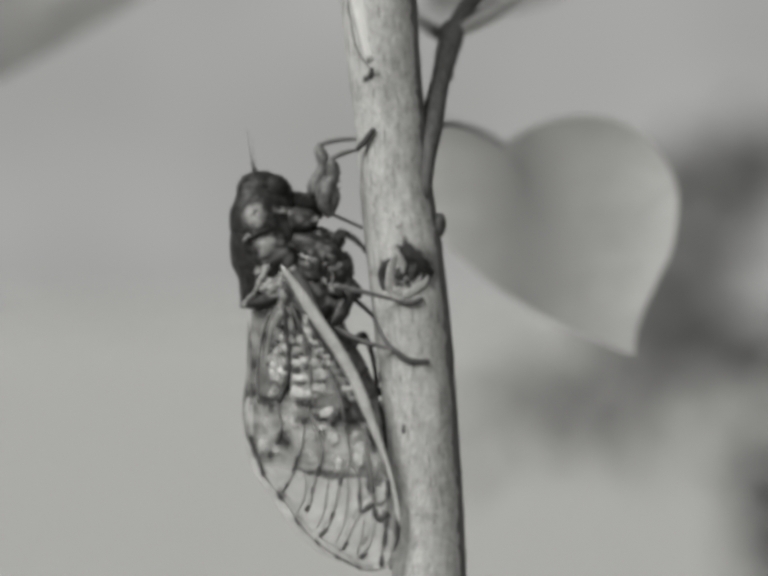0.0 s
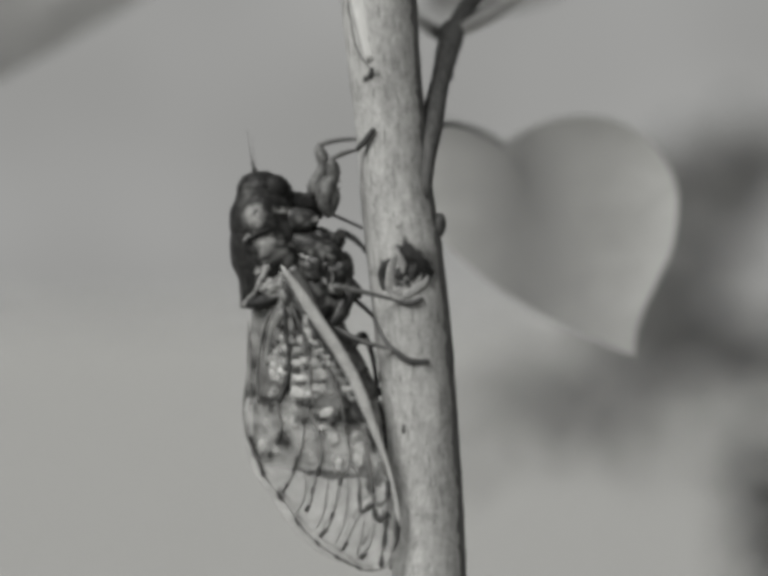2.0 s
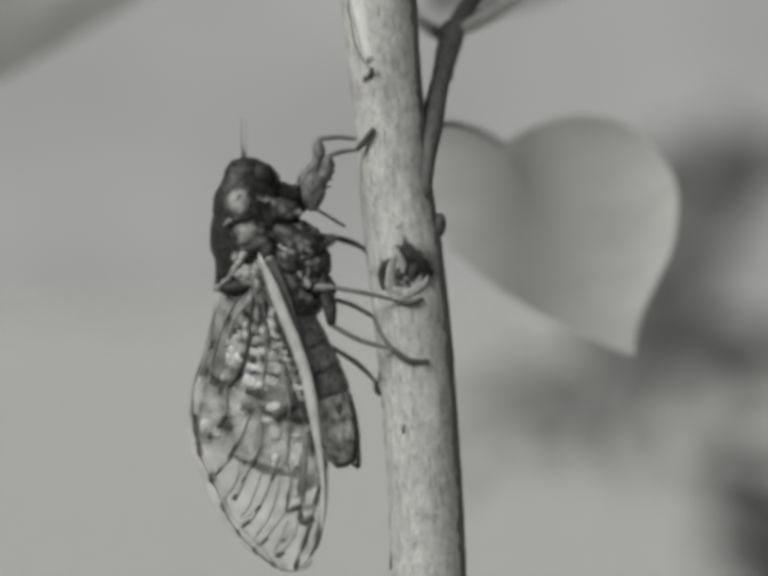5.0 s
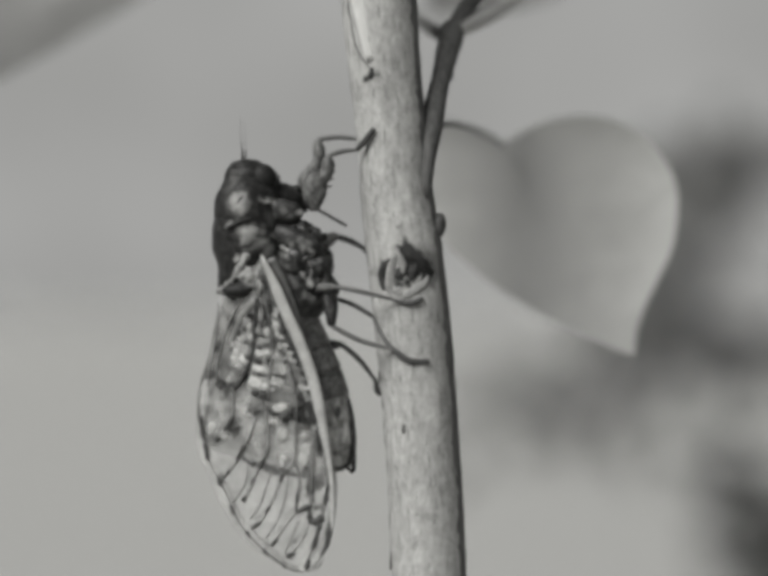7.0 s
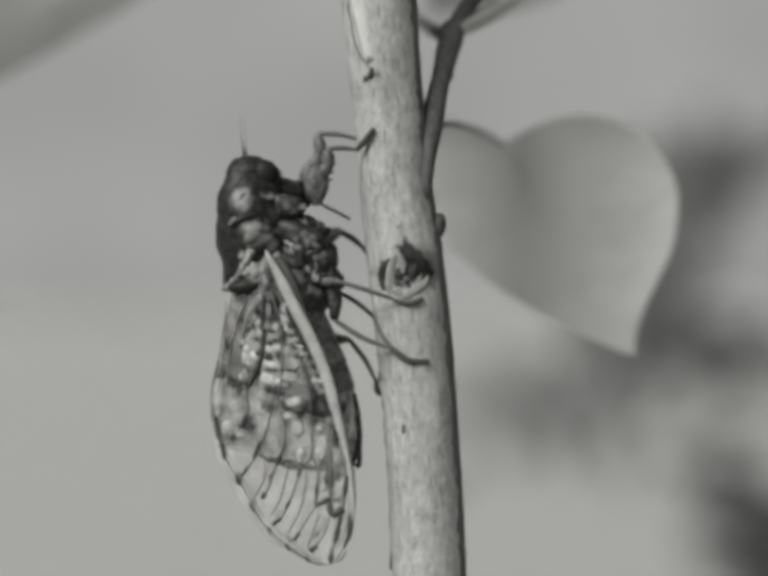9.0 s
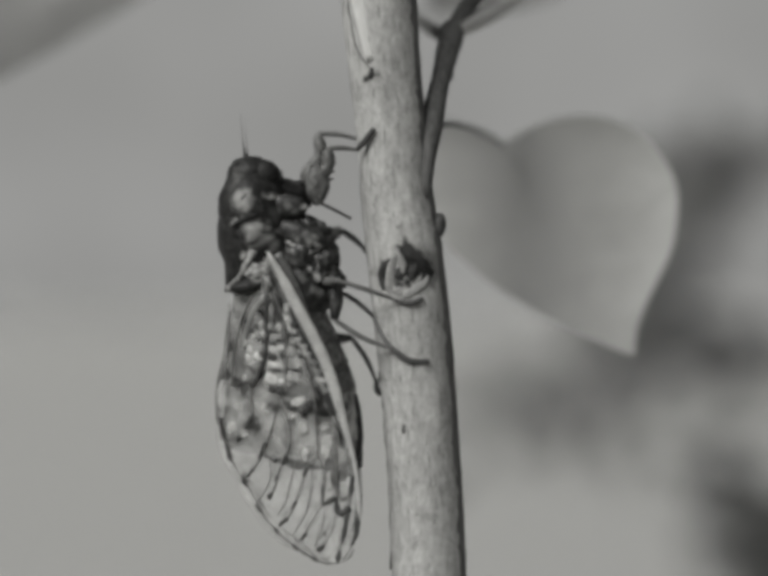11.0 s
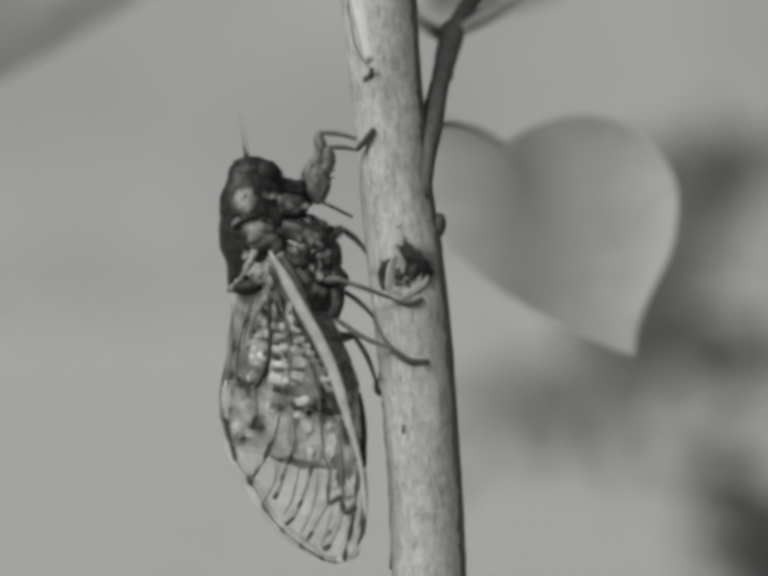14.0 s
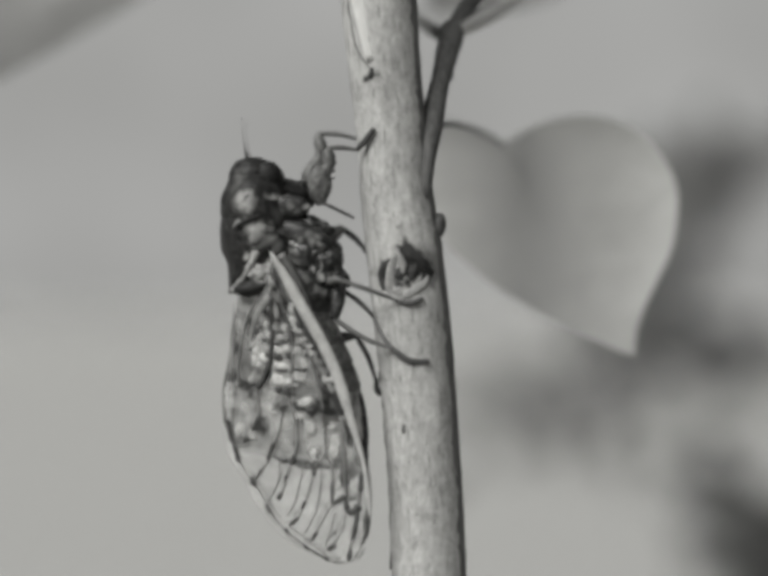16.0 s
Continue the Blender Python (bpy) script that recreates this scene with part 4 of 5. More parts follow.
# dark strokes where the veins carry pigment, (guide line, thickness)
DASHES = (
    ([(-10.45, -14.44), (-10.78, -15.44), (-11.04, -15.87)], 0.17),
    ([(-11.46, -16.63), (-11.79, -17.22)], 0.17),
    ([(-8.78, -17.02), (-9.27, -18.89)], 0.17),
    ([(-9.72, -19.79), (-10.23, -20.71)], 0.14),
    ([(-6.57, -18.17), (-6.80, -19.25)], 0.19),
    ([(-8.18, -18.66), (-7.35, -18.86)], 0.22),
    ([(-4.37, -19.27), (-4.52, -20.14)], 0.17),
    ([(-7.15, -20.15), (-7.46, -20.99)], 0.12),
    ([(-7.63, -22.12), (-7.96, -22.81)], 0.2),
    ([(-5.08, -22.73), (-5.44, -23.57)], 0.14),
    ([(-5.78, -24.57), (-6.51, -25.31)], 0.18),
    ([(-2.56, -20.57), (-2.39, -22.86)], 0.13),
    ([(-3.71, -25.84), (-4.22, -26.70)], 0.16),
    ([(-1.75, -27.02), (-2.50, -27.61)], 0.22),
    ([(0.31, -23.50), (0.17, -24.93), (-0.00, -26.46)], 0.2),
    ([(-0.20, -27.34), (-0.27, -28.50)], 0.22),
    ([(0.40, -19.57), (0.38, -21.58)], 0.2),
)
# black zigzag bar near the tip
ZIGZAG = (
    ([(-2.34, -22.86), (-1.73, -22.48), (-1.09, -21.86)], 0.22),
    ([(-1.09, -21.86), (-0.92, -22.89), (-0.66, -23.82)], 0.22),
    ([(-0.69, -23.62), (-0.06, -23.35), (0.48, -22.83)], 0.34),
)
# smoky streaks along the cross veins, (guide line, half width)
SMOKE = (
    ([(-8.71, -18.47), (-7.66, -18.85), (-6.65, -18.83), (-5.50, -19.10), (-4.39, -19.12), (-3.08, -19.12), (-2.07, -19.10), (-1.41, -18.77)], 0.34),
    ([(-1.62, -13.46), (-1.28, -15.13), (-0.83, -16.84)], 0.4),
    ([(-1.80, -17.96), (-1.43, -19.43), (-1.18, -21.16)], 0.46),
    ([(-0.62, -18.58), (-0.52, -20.33)], 0.5),
    ([(-2.68, -19.07), (-2.04, -18.49), (-1.63, -17.69)], 0.34),
    ([(-9.26, -11.64), (-7.99, -11.69), (-6.43, -12.01), (-5.19, -13.17), (-3.75, -13.41), (-2.11, -13.62)], 0.42),
    ([(-7.13, -12.55), (-6.04, -13.17), (-4.71, -13.77)], 0.6),
    ([(-13.66, -15.07), (-13.19, -16.53), (-12.49, -18.20)], 0.3),
)
# knots of the rear rim, (guide line, thickness)
RIM_KNOTS = (
    ([(-12.81, -17.64), (-12.16, -19.32)], 0.24),
    ([(-10.89, -20.69), (-10.26, -21.72)], 0.3),
    ([(-9.11, -23.40), (-8.56, -24.24)], 0.22),
    ([(-7.03, -25.67), (-6.50, -26.31)], 0.2),
    ([(-5.02, -27.25), (-4.37, -27.72)], 0.2),
    ([(-2.94, -28.31), (-2.30, -28.69)], 0.17),
)
WING_RIM = [(-13.78, -4.20), (-13.88, -6.60), (-13.98, -9.20), (-14.26, -11.20), (-14.36, -12.63), (-13.96, -15.11), (-13.31, -16.79), (-12.45, -18.55), (-11.57, -20.01), (-10.58, -21.15), (-9.81, -22.17), (-8.82, -23.66), (-7.92, -24.97), (-6.79, -25.94), (-5.74, -26.78), (-4.65, -27.45), (-3.57, -28.08), (-2.52, -28.56), (-1.39, -28.78), (-0.16, -28.59), (0.79, -28.08), (1.28, -27.11)]
# dark spots and bars in the lanes, (place, half width, half height, turn)
SPOTS = (
    ((-8.91, -5.73), 0.30, 0.20, 0),
    ((-9.05, -7.00), 0.40, 0.20, 5),
    ((-8.93, -8.39), 0.50, 0.35, 0),
    ((-8.00, -8.11), 0.25, 0.25, 0),
    ((-8.47, -9.70), 1.00, 0.12, 0),
    ((-8.65, -11.68), 0.40, 0.28, 0),
    ((-7.78, -11.85), 0.30, 0.25, 0),
    ((-9.52, -6.18), 0.15, 0.15, 0),
    ((-7.17, -4.88), 0.30, 0.30, 0),
    ((-6.83, -5.90), 0.35, 0.20, -10),
    ((-6.44, -6.92), 0.45, 0.20, -10),
    ((-6.10, -7.95), 0.25, 0.25, 0),
    ((-6.57, -9.49), 0.65, 0.12, 0),
    ((-8.50, -4.04), 0.15, 0.50, -10),
    ((-11.31, -5.89), 0.40, 0.35, 20),
    ((-10.90, -5.45), 0.25, 0.25, 0),
    ((-10.11, -8.19), 0.20, 0.25, 0),
    ((-10.49, -6.72), 0.20, 0.20, 0),
)
# pale cells, (place, half width, half height, turn)
OUTER_LANE_CELLS = (
    ((-8.02, -3.20), 0.30, 0.45, 12),
    ((-7.72, -4.37), 0.40, 0.25, 5),
    ((-7.33, -5.34), 0.30, 0.25, 0),
    ((-6.93, -6.46), 0.35, 0.30, 0),
    ((-7.03, -7.62), 0.40, 0.40, 0),
    ((-6.65, -8.54), 0.60, 0.30, 0),
    ((-6.61, -8.99), 0.70, 0.30, 0),
    ((-6.57, -10.14), 0.70, 0.50, 0),
    ((-6.95, -10.98), 0.30, 0.20, 0),
)
MIDDLE_LANE_CELLS = (
    ((-9.54, -3.63), 0.25, 0.60, 0),
    ((-9.45, -5.23), 0.25, 0.40, 0),
    ((-8.60, -5.25), 0.30, 0.35, 0),
    ((-8.71, -6.26), 0.60, 0.25, 5),
    ((-8.95, -7.59), 0.50, 0.30, 0),
    ((-8.22, -7.33), 0.40, 0.35, 0),
    ((-8.56, -9.16), 0.80, 0.30, 3),
    ((-8.69, -10.58), 0.80, 0.50, 0),
    ((-7.67, -10.79), 0.35, 0.25, 0),
)
INNER_LANE_CELLS = (
    ((-10.9, -4.26), 0.22, 0.42, -25),
    ((-10.07, -6.15), 0.24, 0.30, -20),
    ((-11.06, -6.44), 0.20, 0.26, 0),
    ((-10.13, -7.26), 0.42, 0.26, 40),
    ((-11.23, -7.86), 0.42, 0.24, 45),
    ((-10.37, -8.53), 0.50, 0.30, 40),
    ((-11.35, -8.82), 0.22, 0.45, -20),
    ((-10.74, -9.47), 0.50, 0.32, 40),
    ((-11.02, -10.19), 0.46, 0.34, 35),
    ((-11.47, -10.89), 0.30, 0.32, 10),
    ((-10.42, -5.07), 0.14, 0.30, 0),
    ((-11.8, -7.2), 0.16, 0.30, -10),
)
FAR_CELLS = (
    ((-5.85, -12.65), 0.65, 0.40, -25),
    ((-9.02, -13.62), 0.55, 0.50, 0),
    ((-5.20, -15.24), 0.55, 0.65, -10),
    ((-11.02, -16.42), 0.40, 0.45, 0),
    ((-4.62, -18.04), 0.30, 0.60, 0),
    ((-2.56, -17.05), 0.45, 1.20, 5),
    ((-12.44, -16.03), 0.40, 0.60, 20),
    ((-11.06, -12.25), 0.15, 0.30, 0),
    ((-6.43, -14.23), 0.40, 0.25, 0),
    ((-2.96, -14.93), 0.25, 0.30, 0),
)
# line of the comb of small pale teeth beside the dark band
COMB = smooth_line([Vector((*p, 0)) for p in [(-8.04, -4.11), (-7.44, -5.21), (-6.64, -6.29), (-5.79, -7.32), (-4.88, -8.49), (-4.11, -9.77), (-3.28, -11.2)]], 6)
LANES = (
    ([(-9.75, -4.15), (-9.49, -6.63), (-9.42, -8.63), (-9.58, -11.40)], [(-8.85, -4.07), (-7.94, -6.50), (-7.71, -8.49), (-7.38, -11.22)]),
    ([(-8.47, -2.63), (-7.62, -5.47), (-7.36, -7.95), (-7.15, -10.95)], [(-7.97, -2.59), (-6.82, -5.40), (-5.81, -7.82), (-4.75, -10.74)]),
    ([(-11.35, -4.28), (-11.64, -6.82), (-11.57, -8.82), (-11.75, -11.34)], [(-10.25, -4.19), (-9.89, -6.67), (-9.86, -8.17), (-10.65, -11.25)]),
)


def wing_cells():
    """All pale cells: those of the lanes, then the comb's teeth and the spine that links them."""
    out = list(OUTER_LANE_CELLS + MIDDLE_LANE_CELLS + INNER_LANE_CELLS + FAR_CELLS)
    for k, p in enumerate(COMB[::4]):
        out.append(((p.x - 0.18, p.y + 0.10), 0.10 + 0.016 * k, 0.24 + 0.024 * k, -24))
        out.append(((p.x + 0.24, p.y - 0.02), 0.18 + 0.025 * k, 0.12 + 0.012 * k, -6))
    return out


def add_ribbon(wing, joint, name, mat, pts, r, side, lift=0.07, flat=0.2, wobble=0.25, label=""):
    """A stroke on the wing, thick in the middle and uneven along its length."""
    bm = bmesh.new()
    add_tube(bm, vein_line(pts, side, lift), lambda t: r * (0.35 + 0.65 * math.sin(math.pi * (0.08 + 0.84 * t)) ** 0.7) * (1 + wobble * math.sin(9 * t + 30 * r)), 8, flat)
    part(name, bm, mat, wing, label, base=joint)


def build_forewing(side):
    near = side < 0
    zs = np.linspace(1.8, -28.7, 70)
    bm = bmesh.new()
    add_sheet(bm, side, 0.0, zs, rear_x, front_x)
    joint = Vector((WING.x, side * 4.2, WING.z))
    wing = part("forewing", bm, FILM, cicada, "clear forewing with dark veins", centre=joint)
    for pts, r0, r1 in ROOT_VEINS + MIDDLE_VEINS + TIP_VEINS:
        bm = bmesh.new()
        add_tube(bm, vein_line(pts, side), lambda t, r0=r0, r1=r1: (1.0 if near else 0.6) * (r0 + (r1 - r0) * t) * (1 + 0.18 * math.sin(14 * t + 40 * r1)), 6)
        part("vein", bm, VEIN if r0 > 0.15 and near else VEIN_FINE, wing, base=joint)
    bm = bmesh.new()
    add_tube(bm, vein_line(PALE_VEIN, side), lambda t: 0.42 - 0.30 * t, 8, 0.35)
    part("pale_vein", bm, VEIN_PALE, wing, base=joint)
    for pts, r in DASHES + ZIGZAG:
        add_ribbon(wing, joint, "dark_stroke", VEIN, pts, r * (1.25 if near else 0.6), side, 0.09, 0.5)
    for pts, r in RIM_KNOTS:
        add_ribbon(wing, joint, "vein_knot", VEIN, pts, r * (1.0 if near else 0.5), side, 0.06, 0.6)
    for pts, r in SMOKE if near else ():
        add_ribbon(wing, joint, "smoky_streak", SMOKE_FILM, pts, r, side, -0.06, 0.10, 0.3, "smoky streak across the wing")
    # pale thick front edge, then its dark thin end, and the rear rim
    bm = bmesh.new()
    add_tube(bm, vein_line([(-10.60, 2.40), (-9.05, 0.20), (-7.65, -2.00), (-6.20, -4.10), (-4.85, -6.10), (-3.60, -8.20), (-2.60, -10.30), (-1.75, -12.40), (-0.85, -14.80), (0.40, -18.20), (1.20, -21.50), (1.48, -24.14)], side, 0.12, 5), lambda t: 0.16 + 0.58 * min(1, 7 * t) - 0.46 * min(1, max(0, t - 0.60) / 0.25) - 0.06 * t, 12, 0.5)
    part("front_edge", bm, COSTA, wing, "thick pale front edge of the wing", base=joint)
    bm = bmesh.new()
    add_tube(bm, vein_line([(-9.95, 0.40), (-8.60, -1.90), (-6.98, -4.40), (-5.62, -6.50), (-4.40, -8.60), (-3.38, -10.70), (-2.42, -12.60), (-1.75, -13.50)], side, 0.0, 5), lambda t: 0.18 + 0.24 * t + 0.45 * max(0, t - 0.74) * (1.02 - t) * 14, 8, 0.12)
    part("edge_band", bm, HOLLOW, wing, "dark band along the front edge", base=joint)
    for top, end, r in ((-15.5, -19.5, 0.17), (-22.2, -27.0, 0.24)):
        bm = bmesh.new()
        pts = [(front_x(z) - 0.10, z) for z in np.linspace(top, end, 8)]
        add_tube(bm, vein_line(pts, side, 0.05, 4), lambda t, r=r: 0.05 + r * math.sin(math.pi * min(1, 0.05 + 0.9 * t)), 8, 0.7)
        part("outer_edge", bm, VEIN, wing, base=joint)
    bm = bmesh.new()
    pts = [(front_x(z) - 0.10, z) for z in np.linspace(-19, -28.2, 10)]
    add_tube(bm, vein_line(pts, side, 0.04, 4), 0.10, 6)
    part("outer_edge", bm, VEIN_FINE, wing, base=joint)
    bm = bmesh.new()
    add_tube(bm, vein_line(WING_RIM, side, 0.03, 6), lambda t: (1.0 if near else 0.6) * (0.10 + 0.035 * math.sin(60 * t)), 6)
    part("rear_edge", bm, VEIN_FINE, wing, base=joint)
    bm = bmesh.new()
    add_sheet(bm, side, -0.12, np.linspace(0.9, -10.9, 30), lambda z: rear_x(z) + 0.3, lambda z: front_x(z) - 0.5, 24, slant=2.4)
    part("inner_film", bm, FILM_INNER, wing, "smoky inner half of the wing", base=joint)
    bm = bmesh.new()
    add_sheet(bm, side, -0.20, np.linspace(-1.5, -11.2, 26), lambda z: rear_x(z) + 0.15, lambda z: rear_x(z) + 1.75 - 0.03 * z, 10)
    part("rear_lobe", bm, FILM_LOBE, wing, "dark smoky rear lobe of the wing", base=joint)
    bm = bmesh.new()
    add_sheet(bm, side, -0.14, np.linspace(-10.2, -18.2, 24), lambda z: rear_x(z) + 0.9, lambda z: front_x(z) - 0.8, 24, slant=1.5)
    part("clouded_film", bm, FILM_CLOUD, wing, "clouded middle of the wing", base=joint)
    for lo, hi in LANES if near else ():
        bm = bmesh.new()
        ends = [[p[1] for p in edge][::-1] for edge in (lo, hi)]
        across = [[p[0] for p in edge][::-1] for edge in (lo, hi)]
        add_sheet(bm, side, 0.0, np.linspace(lo[0][1], lo[-1][1], 20), lambda z: float(np.interp(z, ends[0], across[0])), lambda z: float(np.interp(z, ends[1], across[1])), 5)
        part("pale_lane", bm, LANE, wing, "pale cloudy lane between veins", base=joint)
    for (x, z), w, h, turn in SPOTS if near else ():
        bm = bmesh.new()
        add_cell(bm, wing_point(x, z, side, 0.13), w, 0.04, h, turn, x)
        part("spot", bm, VEIN, wing, base=joint)
    for (x, z), w, h, turn in wing_cells() if near else ():
        bm = bmesh.new()
        add_cell(bm, wing_point(x, z, side, 0.12), w * 1.08, 0.05, h * 1.08, turn, x)
        part("cell", bm, CELL if z > -12.2 else CELL_DIM, wing, "pale swollen wing cell", base=joint)
    return wing


def build_hindwing(side):
    joint = Vector((WING.x, side * 4.2, WING.z))

    def left(z):
        return rear_x(z) + 0.3

    def right(z):
        return max(front_x(z) - 1.2 - 0.12 * max(0.0, -8 - z) ** 1.7, left(z) + 0.4)
    zs = np.linspace(0.5, -17.5, 40)
    bm = bmesh.new()
    add_sheet(bm, side, -0.7, zs, left, right, 20)
    wing = part("hindwing", bm, FILM_UNDER, cicada, "shorter clear hind wing beneath", centre=joint)
    for k in range(5):
        f = 0.12 + 0.19 * k
        bm = bmesh.new()
        line = [wing_point(left(z) + (right(z) - left(z)) * f, z, side, -0.66) for z in np.linspace(0.3, -15.5, 16)]
        add_tube(bm, line, 0.06, 6)
        part("vein", bm, VEIN_FINE, wing, base=joint)
    bm = bmesh.new()
    line = [wing_point(left(z) + (right(z) - left(z)) * f, z, side, -0.66) for f, z in zip(np.linspace(0, 1, 12), -16.0 + 3.2 * np.linspace(0, 1, 12) ** 2)]
    add_tube(bm, line, 0.05, 6)
    part("rim_vein", bm, VEIN_FINE, wing, base=joint)
    return wing


forewings = [build_forewing(s) for s in (-1, 1)]
hindwings = [build_hindwing(s) for s in (-1, 1)]

# legs: hip in the cicada's space; ankle and claw on the bark; two links of known length
LEGS = (
    # hip, ankle, claw, femur, tibia length, bend, radii, pale femur
    ("front", (5.84, -2.60, 1.76), (-2.70, -2.30, 13.86), (-1.02, -3.55, 15.88), 5.7, 3.0, (0.3, 0, 1), (0.64, 0.26), LEGPALE),
    ("front", (5.05, 1.20, 2.26), (-2.69, 2.20, 15.44), (-1.75, 3.80, 15.83), 7.2, 4.2, (-1, 0, 0.6), (0.60, 0.26), LEGPALE),
    ("middle", (5.60, 1.80, -1.50), (-2.02, 1.60, 4.05), (0.31, 3.90, 3.24), 2.75, 3.4, (0, 0.6, 0.8), (0.90, 0.31), GREYLEG),
    ("middle", (6.70, -2.80, -5.84), (1.46, -3.90, -1.31), (3.83, -4.00, -1.02), 2.6, 6.6, (-0.3, -1, 0.3), (0.5, 0.24), LEGMID),
    ("hind", (7.71, -2.60, -5.75), (0.92, -3.60, -6.13), (4.47, -3.85, -7.29), 3.9, 6.6, (-1, -0.2, -0.8), (0.80, 0.26), VENTER),
    ("hind", (7.07, 1.50, -11.49), (-0.80, 0.60, -9.64), (-0.40, 1.20, -11.00), 2.6, 5.3, (-0.1, 0.3, 1), (0.62, 0.27), LEG),
)


def bone(name, length, r0, r1, mat, spines=0, bow=0.05):
    """A leg link along +z from its joint."""
    bm = bmesh.new()
    line = smooth_line([(0, 0, 0), (bow * length, 0, 0.5 * length), (0, 0, length)], 8)
    add_tube(bm, line, lambda t: (r0 + (r1 - r0) * t) * (0.75 + 0.35 * math.sin(math.pi * min(1, 0.12 + t * 0.9))), 12)
    if spines:
        bm.free()
        bm = bmesh.new()
        girth = ((0, 0.75), (0.15, 1.25), (0.38, 1.42), (0.58, 1.02), (0.66, 0.96), (0.82, 1.12), (0.94, 0.85), (1, 0.4))
        add_tube(bm, smooth_line([(0, 0, 0), (-0.1 * length, 0, 0.35 * length), (bow * length, 0, 0.7 * length), (0, 0, length)], 8), lambda t: r0 * ramp_at(girth, t), 16)
    for k in range(spines):
        z = length * (0.45 + 0.4 * k / max(spines, 1))
        add_tube(bm, [Vector((r0 * 0.7, 0, z)), Vector((r0 * 1.7, 0, z + 0.3))], lambda t: 0.22 * (1 - 0.8 * t), 6)
    ob = link_mesh(name, bm, mat)
    ob.parent = cicada
    return ob


def aim(a, b, hint):
    """Pose at a with +z towards b and +x towards hint."""
    z = (b - a).normalized()
    x = (hint - z * hint.dot(z)).normalized()
    y = z.cross(x)
    m = Matrix((x, y, z)).transposed().to_4x4()
    m.translation = a
    return m


legs = []
for kind, hip, ankle, claw, lf, lt, bend, (rf, rt), mat in LEGS:
    femur = bone(kind + "_femur", lf, rf, rf * (1.0 if kind == "front" else 0.7), mat, 3 if kind == "front" else 0)
    tibia = bone(kind + "_tibia", lt, rt, rt * 0.85, LEGMID if mat == LEGPALE else (LEG_BLACK if mat == GREYLEG else LEGMID if mat == VENTER else mat))
    length = (Vector(claw) - Vector(ankle)).length
    tarsus = bone(kind + "_tarsus", length, rt * 1.1, rt * 1.15, LEG, 0, 0.15 if kind != "front" else 0.05)
    legs.append((femur, tibia, tarsus, Vector(hip), Vector(ankle), Vector(claw), lf, lt, Vector(bend)))
strut_foot, strut_hip = Vector((-0.95, -0.60, -2.99)), Vector((7.79, 0.40, -6.60))
strut = bone("middle_tibia", 5.2, 0.22, 0.24, LEG)
toe_line = []
for x, z in ((-0.95, -3.00), (-0.65, -3.80), (-0.25, -4.70), (0.20, -5.45), (0.70, -6.05), (1.10, -6.40)):
    toe_line.append(bark_at(x, z, 0.2) - strut_foot)
bm = bmesh.new()
add_tube(bm, smooth_line(toe_line, 4), lambda t: 0.24, 8)
strut_toe = link_mesh("middle_tarsus", bm, LEG)
strut_toe.parent = cicada

# ---- what moves ----
# seconds, head shift right and up (mm), swing of the body, of the wings and of the abdomen (degrees, tail away from the stem)
LEAN_OUT = (
    (0.0, 0, 0, 0, 0, -10), (1.0, 0, 0, 0, 0, -10), (2.3, 0, 0, 0, 0, -10), (2.6, -0.05, 0.15, 0.0, -0.4, -9.5), (2.8, -0.15, 0.6, 1.1, -0.3, -9), (3.0, -0.4, 1.2, 2.8, 0, -9.4),
    (3.2, -0.7, 1.8, 5.2, 1.2, -11), (3.35, -0.9, 2.05, 6.6, 2.2, -13.5), (3.5, -0.95, 2.1, 7.15, 2.85, -16), (3.75, -1.0, 2.0, 7.6, 3.8, -18), (4.0, -1.0, 1.85, 7.85, 4.45, -18.5), (4.2, -0.98, 1.7, 7.6, 4.6, -18.5),
)
COME_BACK = (
    (5.2, -1.05, 1.4, 6.6, 5.15, -15.5), (6.4, -1.08, 1.22, 5.5, 5.3, -13), (7.0, -1.05, 1.25, 5.4, 4.85, -11.5), (7.5, -1.0, 1.25, 5.1, 4.1, -11), (8.0, -1.03, 1.45, 4.5, 3.4, -10.5), (9.0, -0.95, 1.6, 3.5, 3.2, -9.5),
    (10.2, -0.9, 1.57, 3.1, 2.9, -8.8), (11.5, -0.85, 1.52, 2.85, 2.6, -8.2), (12.5, -0.87, 1.52, 2.45, 2.75, -8), (14.5, -0.8, 1.52, 1.98, 2.65, -8), (16.0, -0.72, 1.42, 1.95, 2.2, -8),
)
SWAY = LEAN_OUT + COME_BACK
HEAD = Vector((-2.10, 0.00, 6.75))


def sway(t):
    """The sway at t, eased from row to row."""
    for a, b in zip(SWAY, SWAY[1:]):
        if t <= b[0]:
            break
    i = SWAY.index(a)
    p, q = SWAY[max(i - 1, 0)], SWAY[min(i + 2, len(SWAY) - 1)]
    h = b[0] - a[0]
    f = (t - a[0]) / h
    out = []
    for k in range(1, 6):
        m0 = (b[k] - p[k]) / (b[0] - p[0]) * h
        m1 = (q[k] - a[k]) / (q[0] - a[0]) * h
        out.append((2 * f ** 3 - 3 * f * f + 1) * a[k] + (f ** 3 - 2 * f * f + f) * m0 + (-2 * f ** 3 + 3 * f * f) * b[k] + (f ** 3 - f * f) * m1)
    return out


def scaled(m):
    """Millimetre pose to metres."""
    m = m.copy()
    m.translation = m.translation * MM
    return m


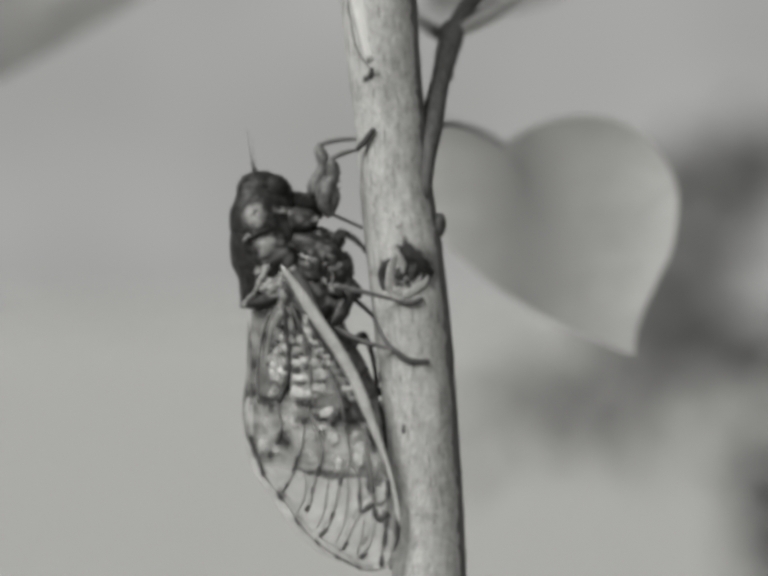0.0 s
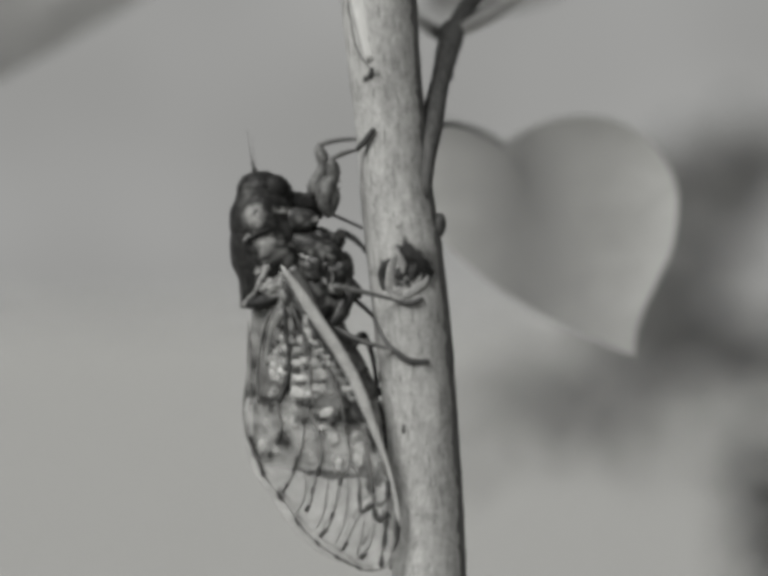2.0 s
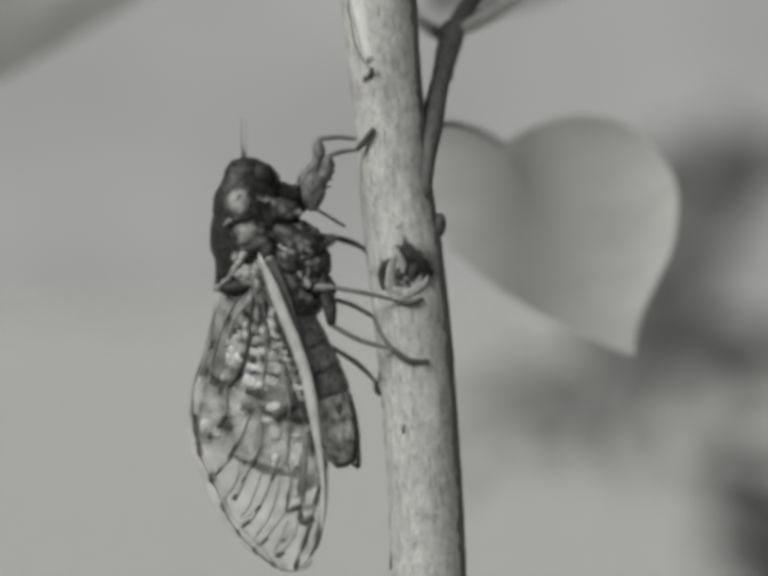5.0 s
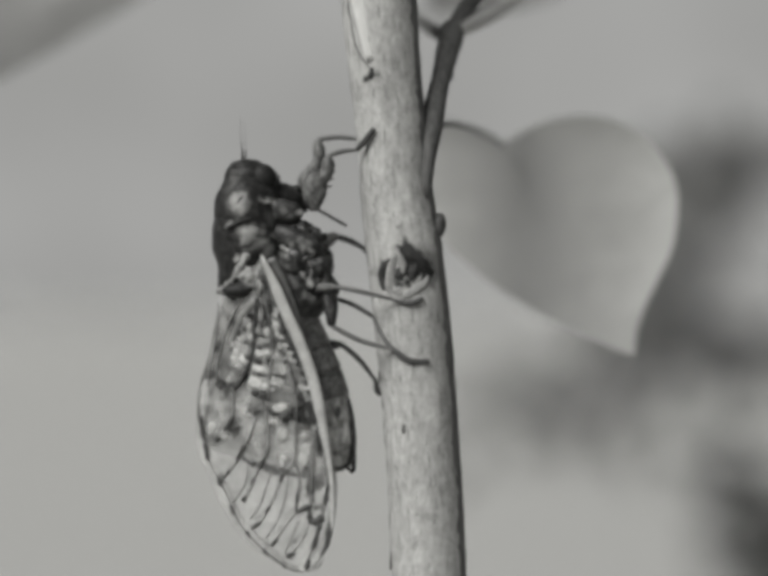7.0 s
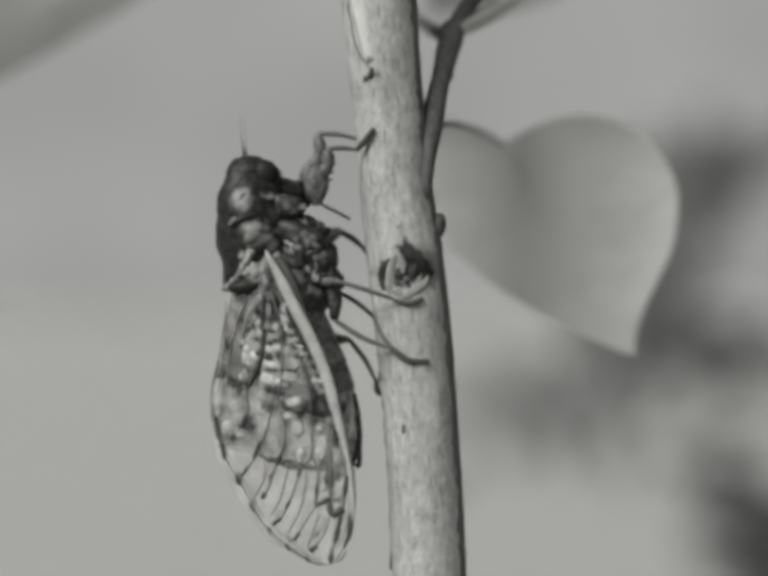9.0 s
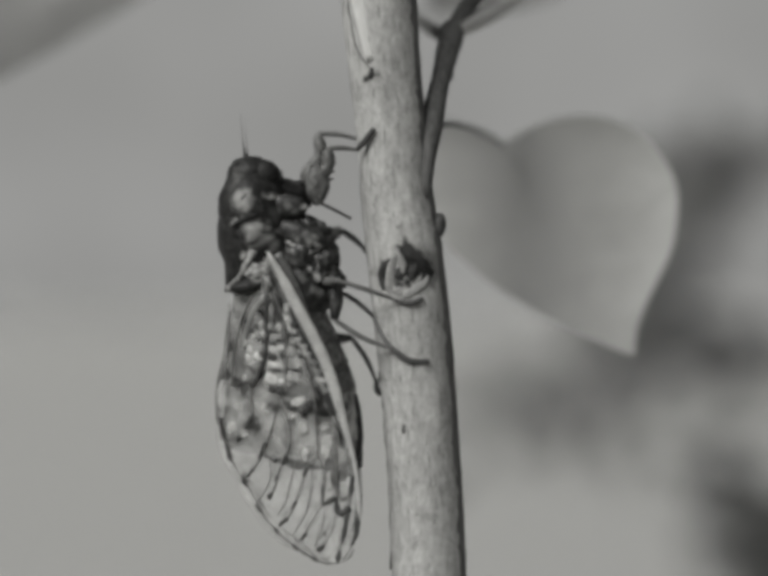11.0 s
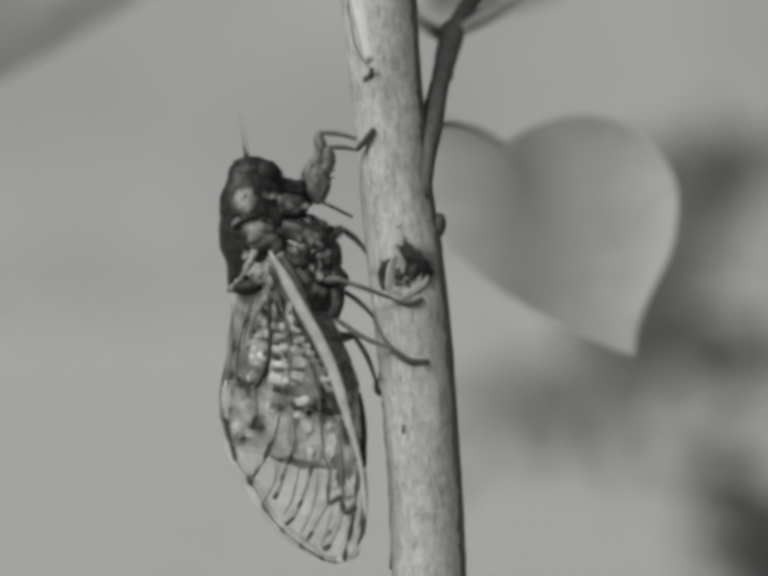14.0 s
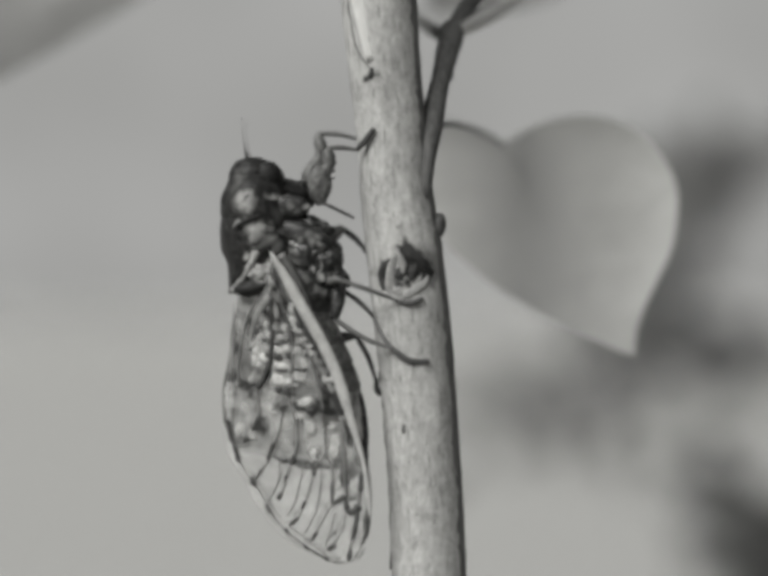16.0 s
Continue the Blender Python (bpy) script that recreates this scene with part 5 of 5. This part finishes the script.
def motions():
    times = sorted({round(k * 0.5, 2) for k in range(33)} | {round(2.3 + 0.1 * k, 2) for k in range(22)} | {round(6.25 + 0.25 * k, 2) for k in range(12)})
    rows = {ob: [] for ob in (cicada, abdomen, strut, strut_toe, *forewings, *hindwings)}
    for leg in legs:
        for ob in leg[:3]:
            rows[ob] = []
    for t in times:
        dx, dz, body, wing, belly = sway(t)
        turn = Matrix.Rotation(radians(body), 4, "Y")
        place = HOME + HEAD + Vector((dx, 0, dz)) - turn.to_3x3() @ HEAD
        b = Matrix.Translation(place) @ turn
        home = b.inverted()
        world_pose = turn.copy()
        world_pose.translation = world_mm(*place)
        rows[cicada].append((t, world_pose))
        rows[abdomen].append((t, scaled(Matrix.Translation(ABD) @ Matrix.Rotation(radians(belly), 4, "Y"))))
        for pair, share in ((forewings, 1.0), (hindwings, 0.9)):
            for ob, side in zip(pair, (-1, 1)):
                rows[ob].append((t, scaled(Matrix.Translation((WING.x, side * 4.2, WING.z)) @ Matrix.Rotation(radians(wing * share * (1.0 if side < 0 else 1.06)), 4, "Y"))))
        for femur, tibia, tarsus, hip, ankle, claw, lf, lt, bend in legs:
            a, c = home @ ankle, home @ claw
            way = a - hip
            d = min(max(way.length, abs(lf - lt) + 0.05), lf + lt - 0.02)
            way.normalize()
            along = (lf * lf - lt * lt + d * d) / (2 * d)
            off = (bend - way * bend.dot(way)).normalized()
            knee = hip + way * along + off * math.sqrt(max(lf * lf - along * along, 0))
            rows[femur].append((t, scaled(aim(hip, knee, -off))))
            rows[tibia].append((t, scaled(aim(knee, a, off))))
            rows[tarsus].append((t, scaled(aim(a, c, Vector((-0.1, -0.35, -1))))))
        foot = home @ strut_foot
        rows[strut].append((t, scaled(aim(foot, strut_hip, Vector((0, 0, 1))))))
        rows[strut_toe].append((t, scaled(home @ Matrix.Translation(strut_foot))))
    leaning = (
        (shrub, ((0.0, 0.75), (0.5, 0.65), (1.0, 0.5), (2.0, 0.6), (3.0, 0.4), (3.5, 0.3), (4.2, 0.25), (6.4, 0.0), (7.5, -0.1), (9.0, -0.55), (11.5, -0.4), (13.0, -0.4), (14.5, -0.4), (16.0, -0.5))),
        (low_shrub, ((0.0, 2.8), (1.0, 2.6), (2.5, 2.4), (3.5, 1.7), (4.2, 1.3), (6.5, 0.6), (7.5, 0.4), (9.0, 0.0), (12.5, 0.0), (14.5, -0.1), (16.0, -0.7))),
    )
    for bush, leans in leaning:
        base = bush.location.copy()
        rows[bush] = [(t, Matrix.Translation(base) @ pose(0, 0, 0, 0, lean, 0)) for t, lean in leans]
    for ob, keyed in rows.items():
        walk(ob, keyed)


motions()
